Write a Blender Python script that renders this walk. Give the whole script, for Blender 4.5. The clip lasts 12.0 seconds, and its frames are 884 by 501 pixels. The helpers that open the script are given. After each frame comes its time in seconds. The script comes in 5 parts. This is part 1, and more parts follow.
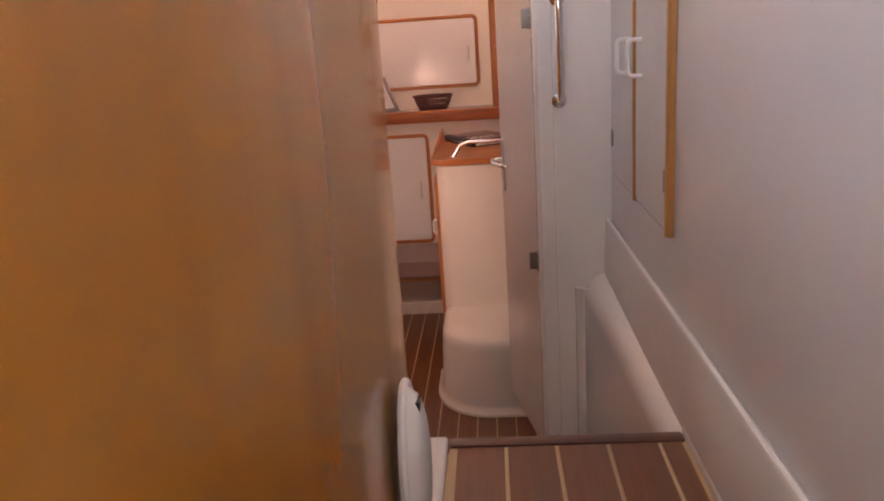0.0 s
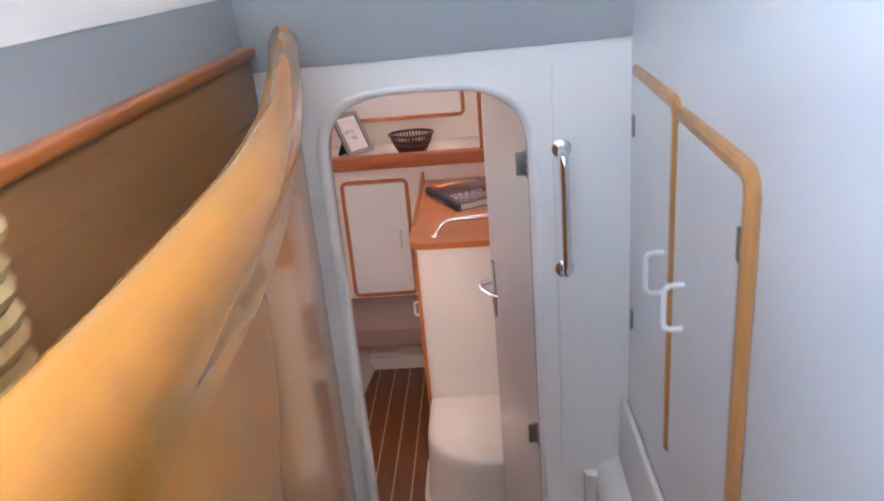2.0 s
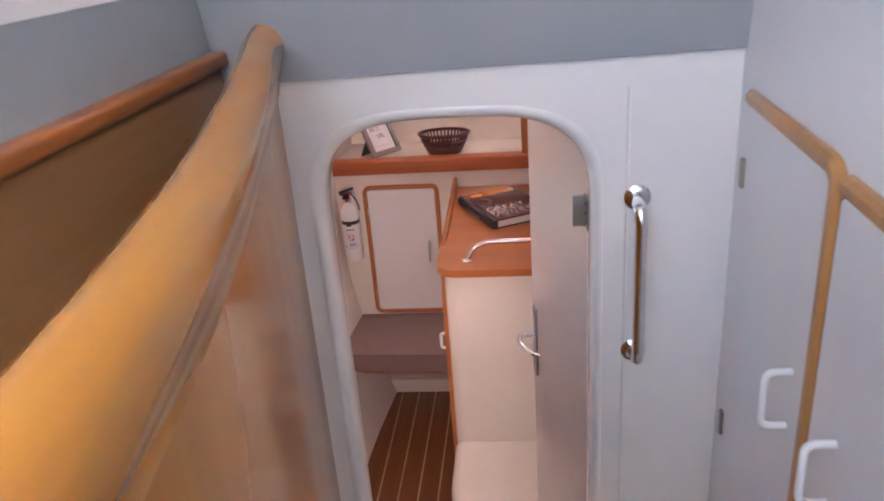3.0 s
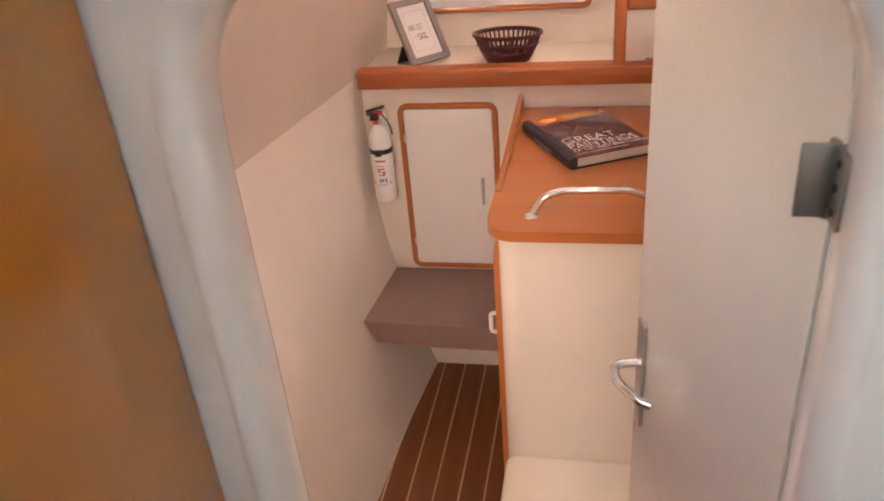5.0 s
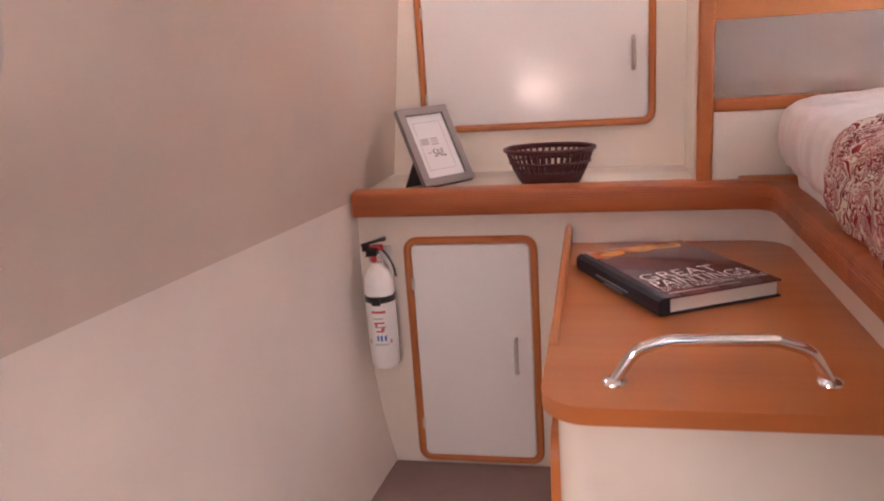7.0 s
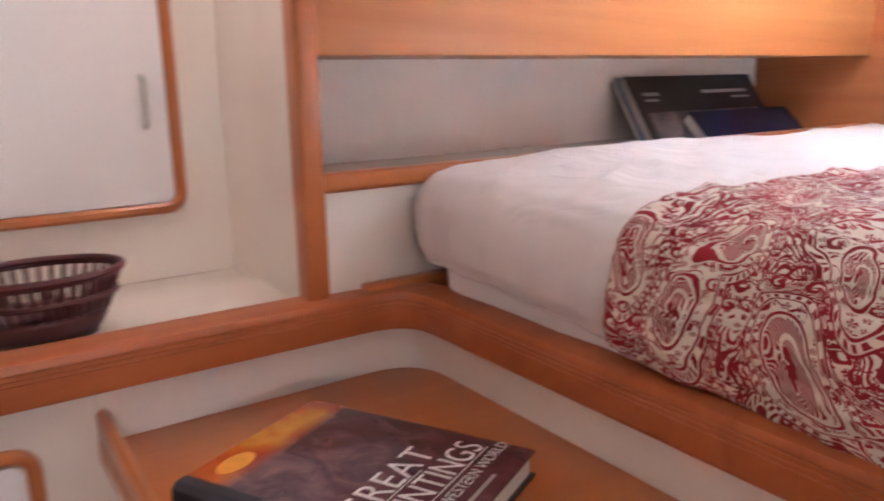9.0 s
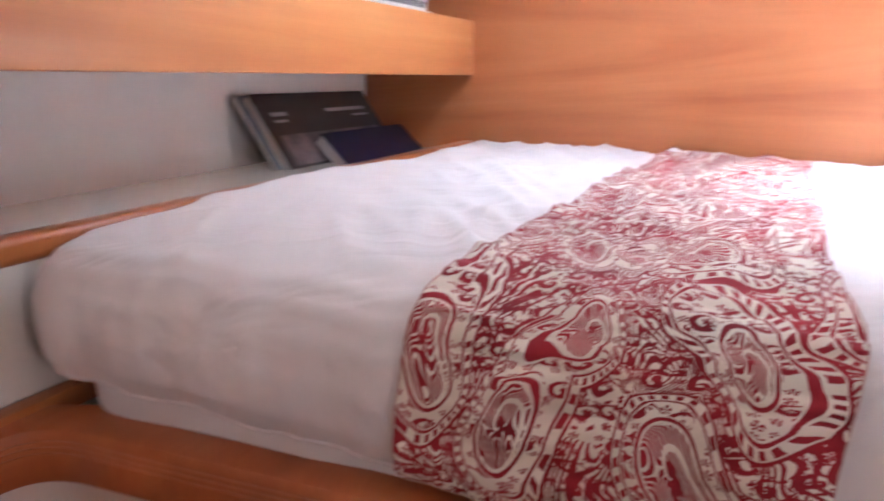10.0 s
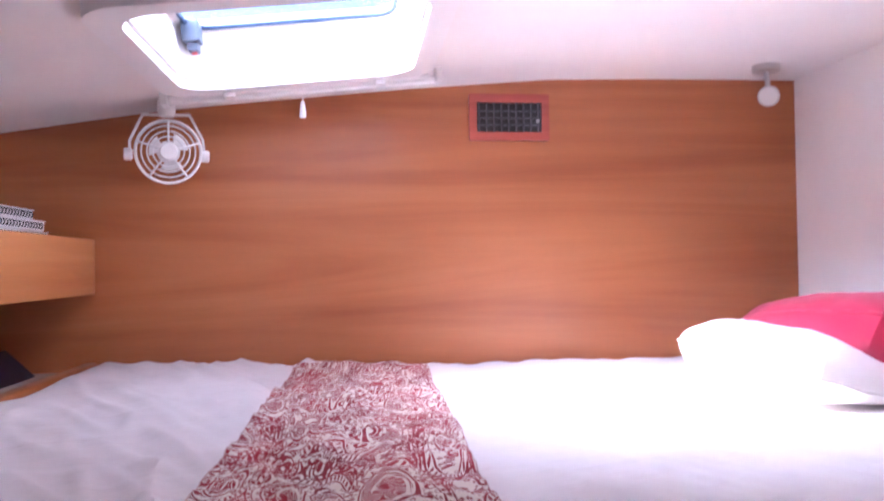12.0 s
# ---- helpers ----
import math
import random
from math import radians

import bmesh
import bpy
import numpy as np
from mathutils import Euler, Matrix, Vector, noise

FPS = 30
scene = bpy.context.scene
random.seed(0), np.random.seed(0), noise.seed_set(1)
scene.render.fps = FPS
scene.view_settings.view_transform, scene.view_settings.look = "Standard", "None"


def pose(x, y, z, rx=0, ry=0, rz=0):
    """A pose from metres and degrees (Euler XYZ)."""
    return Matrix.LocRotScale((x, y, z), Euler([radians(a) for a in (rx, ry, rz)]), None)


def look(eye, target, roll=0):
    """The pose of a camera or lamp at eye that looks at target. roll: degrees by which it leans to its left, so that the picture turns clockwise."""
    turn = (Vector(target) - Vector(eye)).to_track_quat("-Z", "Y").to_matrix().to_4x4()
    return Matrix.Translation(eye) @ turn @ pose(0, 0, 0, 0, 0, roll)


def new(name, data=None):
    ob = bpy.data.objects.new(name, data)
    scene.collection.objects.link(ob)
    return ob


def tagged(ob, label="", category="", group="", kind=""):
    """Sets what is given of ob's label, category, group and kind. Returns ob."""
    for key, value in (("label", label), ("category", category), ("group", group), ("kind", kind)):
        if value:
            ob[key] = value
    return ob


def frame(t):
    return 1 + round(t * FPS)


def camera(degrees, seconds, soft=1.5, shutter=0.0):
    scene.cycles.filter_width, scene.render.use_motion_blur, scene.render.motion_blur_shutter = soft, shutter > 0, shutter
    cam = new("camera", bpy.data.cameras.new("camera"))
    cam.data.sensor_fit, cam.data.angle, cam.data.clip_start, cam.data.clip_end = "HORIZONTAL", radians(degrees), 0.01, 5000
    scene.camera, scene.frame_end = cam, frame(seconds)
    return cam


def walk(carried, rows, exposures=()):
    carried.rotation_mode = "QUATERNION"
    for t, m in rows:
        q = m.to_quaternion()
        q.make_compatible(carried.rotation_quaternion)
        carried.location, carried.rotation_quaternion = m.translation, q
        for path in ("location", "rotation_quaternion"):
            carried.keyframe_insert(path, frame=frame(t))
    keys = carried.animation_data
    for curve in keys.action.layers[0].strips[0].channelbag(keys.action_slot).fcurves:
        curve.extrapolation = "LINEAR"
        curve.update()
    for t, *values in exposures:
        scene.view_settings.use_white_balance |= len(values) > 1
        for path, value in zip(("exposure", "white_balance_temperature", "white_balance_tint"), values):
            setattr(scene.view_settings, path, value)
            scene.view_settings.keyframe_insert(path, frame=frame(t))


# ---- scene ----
cam = camera(60.2, 12.0, soft=1.8, shutter=0.4)
PATH = [
    (0, (0.688, 0.121, 1.702), (0.542, 2.042, 1.167), -3.9),
    (0.5, (0.736, 0.163, 1.855), (0.596, 2.067, 1.257), -4.4),
    (1, (0.765, 0.337, 2.037), (0.62, 2.217, 1.371), -5.2),
    (1.5, (0.75, 0.51, 2.185), (0.612, 2.378, 1.484), -6.1),
    (2, (0.723, 0.835, 2.279), (0.595, 2.69, 1.542), -5.1),
    (2.5, (0.724, 1.112, 2.3), (0.547, 2.964, 1.567), -5.0),
    (3, (0.709, 1.337, 2.277), (0.488, 3.163, 1.491), -4.5),
    (5, (0.642, 2.152, 2.01), (0.256, 3.862, 1.047), -5.1),
    (5.5, (0.632, 2.329, 1.858), (0.181, 4.069, 0.982), -4.4),
    (6, (0.609, 2.487, 1.75), (0.114, 4.269, 0.989), -4.2),
    (6.5, (0.535, 2.615, 1.685), (0.064, 4.458, 1.067), -3.8),
    (8.5, (0.297, 3.445, 1.632), (0.783, 5.338, 1.208), -3.0),
    (9, (0.222, 3.644, 1.632), (1.318, 5.258, 1.19), -1.1),
    (9.5, (0.25, 3.818, 1.646), (1.736, 5.073, 1.183), -0.8),
    (9.9, (0.3, 3.957, 1.655), (2.042, 4.836, 1.216), -0.8),
    (10, (0.319, 3.978, 1.659), (2.12, 4.73, 1.219), -0.1),
    (10.5, (0.321, 4.064, 1.681), (2.263, 4.299, 1.266), 0.4),
    (11, (0.3, 4.03, 1.696), (2.275, 4.034, 1.379), -0.9),
    (11.5, (0.283, 4.013, 1.718), (2.274, 3.9, 1.573), -1.5),
    (12, (0.255, 4.05, 1.733), (2.243, 3.827, 1.772), -0.8),
]
EXPOSURES = [(0.0, 3.75, 7900, 38), (0.5, 4.4, 7100, 34), (1.5, 4.4, 6100, 22), (2.5, 4.2, 5600, 15), (3.2, 4.15, 6400, 29), (5.0, 4.45, 7100, 19), (6.5, 4.25, 6300, 21), (8.5, 4.1, 5800, 17), (9.5, 4.35, 5400, 9), (10.5, 3.6, 5200, 17), (11.0, 3.2, 5200, 26), (11.5, 3.4, 5200, 27), (12.0, 3.25, 5300, 31)]
walk(cam, [(t, look(eye, target, roll)) for t, eye, target, roll in PATH], EXPOSURES)

# ---- light ----
world = bpy.data.worlds.new("sky")
scene.world = world
world.use_nodes = True
wn = world.node_tree.nodes
sky = wn.new("ShaderNodeTexSky")
sky.sky_type = 'NISHITA'
sky.sun_disc = False
SUN_EL, SUN_AZ = radians(46), radians(11.5)
sky.sun_elevation, sky.sun_rotation = SUN_EL, SUN_AZ
world.node_tree.links.new(sky.outputs[0], wn["Background"].inputs[0])
wn["Background"].inputs[1].default_value = 0.05


def lamp(name, kind, energy, m, color=(1, 1, 1), **more):
    data = bpy.data.lights.new(name, kind)
    data.energy, data.color = energy, color
    for key, value in more.items():
        if key == "angle":
            data.angle = value
        elif key == "size":
            data.shape, data.size, data.size_y = "RECTANGLE", value[0], value[1]
        elif key == "radius":
            data.shadow_soft_size = value
    ob = new(name, data)
    ob.matrix_world = m
    return ob


# sun from ahead, over the bow side hatch
lamp("sun", "SUN", 5.0, look((1.8 + 1.41, 4.2 + 10 * math.cos(SUN_EL), 10 * math.sin(SUN_EL)), (1.8, 4.2, 0)), (1.0, 0.93, 0.82), angle=radians(0.5))
# daylight in the hatch opening over the berth
lamp("hatch_light", "AREA", 0.18, look((1.8, 4.20, 2.50), (1.78, 3.9, 1.0)), (0.86, 0.93, 1.0), size=(0.6, 0.6))
lamp("hatch_sky", "AREA", 13.0, look((1.83, 4.95, 2.88), (1.76, 3.15, 1.55)), (0.92, 0.96, 1.0), size=(0.9, 0.6))
# daylight in the side window of the cabin
lamp("port_light", "AREA", 0.03, look((-0.42, 3.24, 1.75), (1.0, 3.5, 1.4)), (0.9, 0.95, 1.0), size=(0.62, 0.24))
# saloon window behind and above the stairs
lamp("saloon_light", "AREA", 1.06, look((0.085, 0.15, 2.81), (1.1, 0.15, 2.2)), (0.42, 0.80, 0.96), size=(2.6, 0.66))
lamp("saloon_window_light", "AREA", 0.8, look((-0.5, -1.62, 2.72), (0.4, 1.5, 1.6)), (0.88, 0.96, 1.0), size=(2.6, 0.7))
# reading spotlight on the bulkhead beside the doorway
spot = lamp("reading_light", "SPOT", 1.6, look((0.11, 2.835, 1.40), (0.30, 5.0, 0.15)), (1.0, 0.74, 0.60), radius=0.05)
spot.data.spot_size, spot.data.spot_blend = radians(88), 1.0

# warm downlights in the cabin ceiling over the shelf; the third is added fill
# third row: no such lamp known, brightens the door and the way in
DOWNLIGHTS_AND_FILL = ((0.02, 4.80, 2.085, 0.055), (0.64, 4.80, 2.085, 0.055), (0.30, 3.40, 2.220, 0.10))
for lx, ly, lz, watts in DOWNLIGHTS_AND_FILL:
    lamp("downlight", "AREA", watts, look((lx, ly, lz), (lx, ly + 0.002, 0.0)), (1.0, 0.76, 0.64), size=(0.07, 0.07))


# ---- mesh helpers ----
def flat(bm, smooth=True):
    for f in bm.faces:
        f.smooth = smooth
    return bm


def link(name, bm, mat, parent=None, label="", smooth=True):
    me = bpy.data.meshes.new(name)
    bmesh.ops.recalc_face_normals(bm, faces=bm.faces)
    flat(bm, smooth)
    bm.to_mesh(me)
    bm.free()
    if smooth:
        me.set_sharp_from_angle(angle=radians(38))
    me.materials.append(mat)
    ob = new(name, me)
    if parent:
        ob.parent = parent
    if label:
        ob["label"] = label
    return ob


def part(name, bm, mat, parent, label=""):
    return link(name, bm, mat, parent, label)


def thing(name, label, category, group="", at=None):
    e = new(name)
    e.empty_display_size = 0.05
    if at is not None:
        e.matrix_world = at
    return tagged(e, label, category, group)


def structure(name, bm, mat, label="", category=""):
    return tagged(link(name, bm, mat), label, category, kind="structure")


def box(bm, x0, x1, y0, y1, z0, z1, bevel=0.0, seg=2):
    r = bmesh.ops.create_cube(bm, size=1)
    for v in r["verts"]:
        v.co = Vector((x0 + (v.co.x + .5) * (x1 - x0), y0 + (v.co.y + .5) * (y1 - y0), z0 + (v.co.z + .5) * (z1 - z0)))
    if bevel:
        es = {e for v in r["verts"] for e in v.link_edges}
        bmesh.ops.bevel(bm, geom=list(es), offset=bevel, segments=seg, affect='EDGES', profile=0.6)
    return bm


def bx(*a, **k):
    return box(bmesh.new(), *a, **k)


def smooth_path(pts, n=8, closed=False):
    """Catmull-Rom through the points."""
    P = [Vector(p) for p in pts]
    out = []
    N = len(P)
    for i in range(N if closed else N - 1):
        if closed:
            a, b, c, d = P[i - 1], P[i], P[(i + 1) % N], P[(i + 2) % N]
        else:
            a, b, c, d = P[max(i - 1, 0)], P[i], P[i + 1], P[min(i + 2, N - 1)]
        for k in range(n):
            t = k / n
            out.append(0.5 * ((2 * b) + (c - a) * t + (2 * a - 5 * b + 4 * c - d) * t * t + (3 * b - a - 3 * c + d) * t ** 3))
    if not closed:
        out.append(P[-1])
    return out


def fillet(pts, r, n=6):
    """Path with its inner corners rounded."""
    P = [Vector(p) for p in pts]
    out = [P[0]]
    for a, b, c in zip(P, P[1:], P[2:]):
        u, w = (a - b).normalized(), (c - b).normalized()
        half = u.angle(w) / 2
        d = min(r / math.tan(half), 0.49 * (a - b).length, 0.49 * (c - b).length)
        p, q = b + u * d, b + w * d
        for k in range(n + 1):
            t = k / n
            out.append((1 - t) ** 2 * p + 2 * t * (1 - t) * b + t * t * q)
    return out + [P[-1]]


def sweep(bm, path, prof, closed=False, up=(0, 0, 1), caps=True):
    """Sweeps the profile (side, up) along the path; side is to the right of the way."""
    path = [Vector(p) for p in path]
    N, rings = len(path), []
    up = Vector(up)
    for i, p in enumerate(path):
        a = path[i - 1] if (closed or i) else p
        b = path[(i + 1) % N] if (closed or i < N - 1) else p
        t = (b - a).normalized()
        side = t.cross(up)
        side = side.normalized() if side.length > 1e-4 else Vector((1, 0, 0))
        u = side.cross(t)
        k = 1.0
        if 0 < i < N - 1 or closed:
            half = (p - a).angle(b - p, 0) / 2
            k = min(1 / max(math.cos(half), 0.3), 1.6)
        rings.append([bm.verts.new(p + side * s * k + u * h) for s, h in prof])
    M = len(prof)
    for i in range(N if closed else N - 1):
        A, B = rings[i], rings[(i + 1) % N]
        for j in range(M):
            bm.faces.new((A[j], A[(j + 1) % M], B[(j + 1) % M], B[j]))
    if caps and not closed:
        bm.faces.new(rings[0][::-1])
        bm.faces.new(rings[-1])
    return bm


def circle(r, n=10, sx=1.0, sy=1.0):
    return [(r * sx * math.cos(2 * math.pi * k / n), r * sy * math.sin(2 * math.pi * k / n)) for k in range(n)]


def tube(path, r, n=10, closed=False, up=(0, 0, 1), bm=None):
    return sweep(bm or bmesh.new(), path, circle(r, n), closed, up)


def rrect(x0, x1, y0, y1, r, n=5):
    """A rounded rectangle, as a loop of points."""
    rs = r if isinstance(r, (tuple, list)) else (r, r, r, r)
    out = []
    for (cx, cy, a), rr in zip(((x1, y1, 0), (x0, y1, 90), (x0, y0, 180), (x1, y0, 270)), rs):
        sx, sy = (1 if cx == x1 else -1), (1 if cy == y1 else -1)
        for k in range(n + 1):
            t = radians(a + 90 * k / n)
            out.append((cx - sx * rr + rr * math.cos(t), cy - sy * rr + rr * math.sin(t)))
    return out


def slab(outer, holes, d, m, bm=None):
    """A plate of thickness d (towards local +z) with holes, in the local xy plane, placed by m."""
    bm = bm or bmesh.new()
    loops = [outer] + list(holes)
    front, edges = [], []
    for loop in loops:
        vs = [bm.verts.new((x, y, 0)) for x, y in loop]
        front.append(vs)
        edges += [bm.edges.new((vs[i], vs[(i + 1) % len(vs)])) for i in range(len(vs))]
    r = bmesh.ops.triangle_fill(bm, use_beauty=True, use_dissolve=False, edges=edges)
    faces = [g for g in r["geom"] if isinstance(g, bmesh.types.BMFace)]
    back = {}
    for vs in front:
        for v in vs:
            back[v] = bm.verts.new((v.co.x, v.co.y, d))
    for f in faces:
        bm.faces.new([back[v] for v in f.verts][::-1])
    for vs in front:
        for i in range(len(vs)):
            a, b = vs[i], vs[(i + 1) % len(vs)]
            bm.faces.new((a, b, back[b], back[a]))
    for v in [w for vs in front for w in vs]:
        back[v].co = m @ back[v].co
        v.co = m @ v.co
    return bm


def axes(o, ux, uy, uz):
    """A matrix from an origin and three axes."""
    return Matrix((ux, uy, uz)).transposed().to_4x4() if o is None else Matrix.Translation(o) @ Matrix((ux, uy, uz)).transposed().to_4x4()


XZ = Matrix(((1, 0, 0, 0), (0, 0, 1, 0), (0, 1, 0, 0), (0, 0, 0, 1)))   # local x, y, z to world x, z, y


def at_y(y):
    return Matrix.Translation((0, y, 0)) @ XZ


YZ = Matrix(((0, 0, 1, 0), (1, 0, 0, 0), (0, 1, 0, 0), (0, 0, 0, 1)))   # local x, y, z to world y, z, x


def at_x(x):
    return Matrix.Translation((x, 0, 0)) @ YZ


def grid(nu, nv, fn, bm=None, close_u=False):
    bm = bm or bmesh.new()
    V = [[bm.verts.new(fn(i / nu, j / nv)) for j in range(nv + 1)] for i in range(nu + (0 if close_u else 1))]
    n = len(V)
    for i in range(nu):
        for j in range(nv):
            bm.faces.new((V[i][j], V[(i + 1) % n][j], V[(i + 1) % n][j + 1], V[i][j + 1]))
    return bm


def lathe(prof, n=24, m=Matrix()):
    bm = bmesh.new()
    rings = []
    for r, z in prof:
        rings.append([bm.verts.new(m @ Vector((r * math.cos(2 * math.pi * k / n), r * math.sin(2 * math.pi * k / n), z))) for k in range(n)])
    for A, B in zip(rings, rings[1:]):
        for k in range(n):
            bm.faces.new((A[k], A[(k + 1) % n], B[(k + 1) % n], B[k]))
    bm.faces.new(rings[0][::-1])
    bm.faces.new(rings[-1])
    return bm


# ---- materials ----
def material(name, base, rough=0.5, metal=0.0, coat=0.0, spec=0.5):
    m = bpy.data.materials.new(name)
    m.use_nodes = True
    b = m.node_tree.nodes["Principled BSDF"]
    b.inputs["Base Color"].default_value = (*base, 1)
    b.inputs["Roughness"].default_value = rough
    b.inputs["Metallic"].default_value = metal
    b.inputs["Coat Weight"].default_value = coat
    b.inputs["Coat Roughness"].default_value = 0.06
    b.inputs["Specular IOR Level"].default_value = spec
    return m


def nodes_of(m):
    nt = m.node_tree
    return nt, nt.nodes, nt.links, nt.nodes["Principled BSDF"]


def coords(nt, scale=(1, 1, 1), kind="Object", rot=(0, 0, 0)):
    tc, mp = nt.nodes.new("ShaderNodeTexCoord"), nt.nodes.new("ShaderNodeMapping")
    mp.inputs["Scale"].default_value = scale
    mp.inputs["Rotation"].default_value = rot
    nt.links.new(tc.outputs[kind], mp.inputs[0])
    return mp.outputs[0]


def noise_tex(nt, vec, scale, detail=4, rough=0.55, dist=0.0):
    n = nt.nodes.new("ShaderNodeTexNoise")
    n.inputs["Scale"].default_value, n.inputs["Detail"].default_value = scale, detail
    n.inputs["Roughness"].default_value, n.inputs["Distortion"].default_value = rough, dist
    nt.links.new(vec, n.inputs["Vector"])
    return n.outputs[0]


def ramp(nt, fac, stops):
    r = nt.nodes.new("ShaderNodeValToRGB")
    while len(r.color_ramp.elements) < len(stops):
        r.color_ramp.elements.new(0.5)
    for e, (p, c) in zip(r.color_ramp.elements, stops):
        e.position, e.color = p, (*c, 1) if len(c) == 3 else c
    nt.links.new(fac, r.inputs[0])
    return r.outputs[0]


def mix(nt, fac, a, b, mode="MIX"):
    n = nt.nodes.new("ShaderNodeMix")
    n.data_type, n.blend_type = "RGBA", mode
    for sock, v in ((n.inputs[0], fac), (n.inputs[6], a), (n.inputs[7], b)):
        if isinstance(v, (int, float)):
            sock.default_value = v
        elif isinstance(v, tuple):
            sock.default_value = (*v, 1) if len(v) == 3 else v
        else:
            nt.links.new(v, sock)
    return n.outputs[2]


def bump(nt, height, strength, dist=0.002):
    b = nt.nodes.new("ShaderNodeBump")
    b.inputs["Strength"].default_value, b.inputs["Distance"].default_value = strength, dist
    nt.links.new(height, b.inputs["Height"])
    nt.links.new(b.outputs[0], nt.nodes["Principled BSDF"].inputs["Normal"])


def painted(name, base, rough, coat=0.0, vary=0.06, bumps=0.05, scale=3.0):
    """Moulded or painted surface with faint cloudiness and orange peel."""
    m = material(name, base, rough, coat=coat)
    nt, n, l, b = nodes_of(m)
    v = coords(nt)
    big, fine = noise_tex(nt, v, scale, 3), noise_tex(nt, v, 6, 4)
    dark = tuple(c * (1 - vary) for c in base)
    warm = tuple(min(1, c * k) for c, k in zip(base, (1 + vary * .6, 1 + vary * .2, 1 - vary * .3)))
    l.new(ramp(nt, big, [(0.3, dark), (0.7, warm)]), b.inputs["Base Color"])
    r = ramp(nt, fine, [(0.3, (rough * .92,) * 3), (0.75, (min(1, rough * 1.12),) * 3)])
    l.new(r, b.inputs["Roughness"])
    bump(nt, noise_tex(nt, v, 9, 2), bumps, 0.01)
    return m


def timber(name, dark, mid, light, grain, rough=0.35, coat=0.3, scale=1.0, dist=1.2, streak=0.35, detail=5):
    """Wood; grain is the axis (0, 1, 2) along which its figure runs."""
    m = material(name, mid, rough, coat=coat)
    nt, n, l, b = nodes_of(m)
    s = [9.0 * scale] * 3
    s[grain] = 0.7 * scale
    f = [70.0 * scale] * 3
    f[grain] = 2.2 * scale
    v1, v2 = coords(nt, tuple(s)), coords(nt, tuple(f))
    broad = noise_tex(nt, v1, 1.0, detail, 0.6, dist)
    fine = noise_tex(nt, v2, 1.0, 4, 0.65, 0.3)
    c = ramp(nt, broad, [(0.28, dark), (0.5, mid), (0.74, light)])
    c = mix(nt, streak, c, ramp(nt, fine, [(0.35, tuple(x * 0.74 for x in mid)), (0.65, light)]), "MIX")
    l.new(c, b.inputs["Base Color"])
    l.new(ramp(nt, fine, [(0.3, (rough * 1.12,) * 3), (0.7, (rough * .9,) * 3)]), b.inputs["Roughness"])
    bump(nt, fine, 0.02, 0.001)
    return m


def cloth(name, base, rough=0.9, weave=700, wr=0.25, fold=14, tint=0.1):
    m = material(name, base, rough, spec=0.2)
    nt, n, l, b = nodes_of(m)
    v = coords(nt)
    l.new(ramp(nt, noise_tex(nt, v, fold, 4), [(0.3, tuple(c * (1 - tint) for c in base)), (0.7, base)]), b.inputs["Base Color"])
    w = noise_tex(nt, v, weave, 2)
    w2 = noise_tex(nt, v, fold, 5)
    add = nt.nodes.new("ShaderNodeMath")
    add.operation = "MULTIPLY_ADD"
    add.inputs[1].default_value = 0.25
    l.new(w, add.inputs[0])
    l.new(w2, add.inputs[2])
    bump(nt, add.outputs[0], wr, 0.004)
    b.inputs["Sheen Weight"].default_value = 0.25
    return m


GEL = painted("gelcoat_cream", (0.80, 0.74, 0.66), 0.16, coat=0.25, vary=0.05)
GELW = painted("gelcoat_white", (0.82, 0.80, 0.77), 0.12, coat=0.35, vary=0.04)
HULL = painted("hull_liner", (0.80, 0.74, 0.69), 0.42, vary=0.06, bumps=0.12)
HEAD = painted("headliner_beige", (0.60, 0.52, 0.46), 0.6, vary=0.08, bumps=0.15)
GREY = painted("grey_vinyl", (0.34, 0.365, 0.38), 0.6, vary=0.06, bumps=0.2)
CEIL = painted("ceiling_white", (0.82, 0.79, 0.76), 0.5, vary=0.05, bumps=0.1)
LAMW = painted("white_laminate", (0.80, 0.79, 0.78), 0.17, coat=0.0, vary=0.03, bumps=0.02)
PLAST = painted("white_plastic", (0.80, 0.79, 0.77), 0.3, vary=0.03, bumps=0.02)
CHERRY_X = timber("cherry_x", (0.41, 0.125, 0.032), (0.47, 0.152, 0.040), (0.53, 0.185, 0.052), 0, 0.33, 0.18, 0.6, 0.7, 0.10, 2)
CHERRY_Y = timber("cherry_y", (0.41, 0.125, 0.032), (0.47, 0.152, 0.040), (0.53, 0.185, 0.052), 1, 0.33, 0.18, 0.6, 0.7, 0.10, 2)
CHERRY_Z = timber("cherry_z", (0.41, 0.125, 0.032), (0.47, 0.152, 0.040), (0.53, 0.185, 0.052), 2, 0.33, 0.18, 0.6, 0.7, 0.10, 2)
CAPPING = timber("cherry_capping", (0.27, 0.066, 0.018), (0.36, 0.095, 0.025), (0.44, 0.135, 0.038), 0, 0.38, 0.08, 0.8, 0.7, 0.14, 4)
CHERRY_L = timber("cherry_light", (0.46, 0.16, 0.045), (0.56, 0.22, 0.068), (0.63, 0.28, 0.095), 0, 0.42, 0.05, 0.5, 0.8, 0.15)
PANEL = timber("veneer_wall", (0.33, 0.092, 0.029), (0.45, 0.150, 0.049), (0.53, 0.205, 0.076), 1, 0.36, 0.04, 0.48, 1.5, 0.11, 4)
GOLD = timber("varnished_panel", (0.34, 0.112, 0.009), (0.41, 0.146, 0.011), (0.47, 0.178, 0.017), 2, 0.22, 0.35, 0.25, 1.2, 0.05, 3)
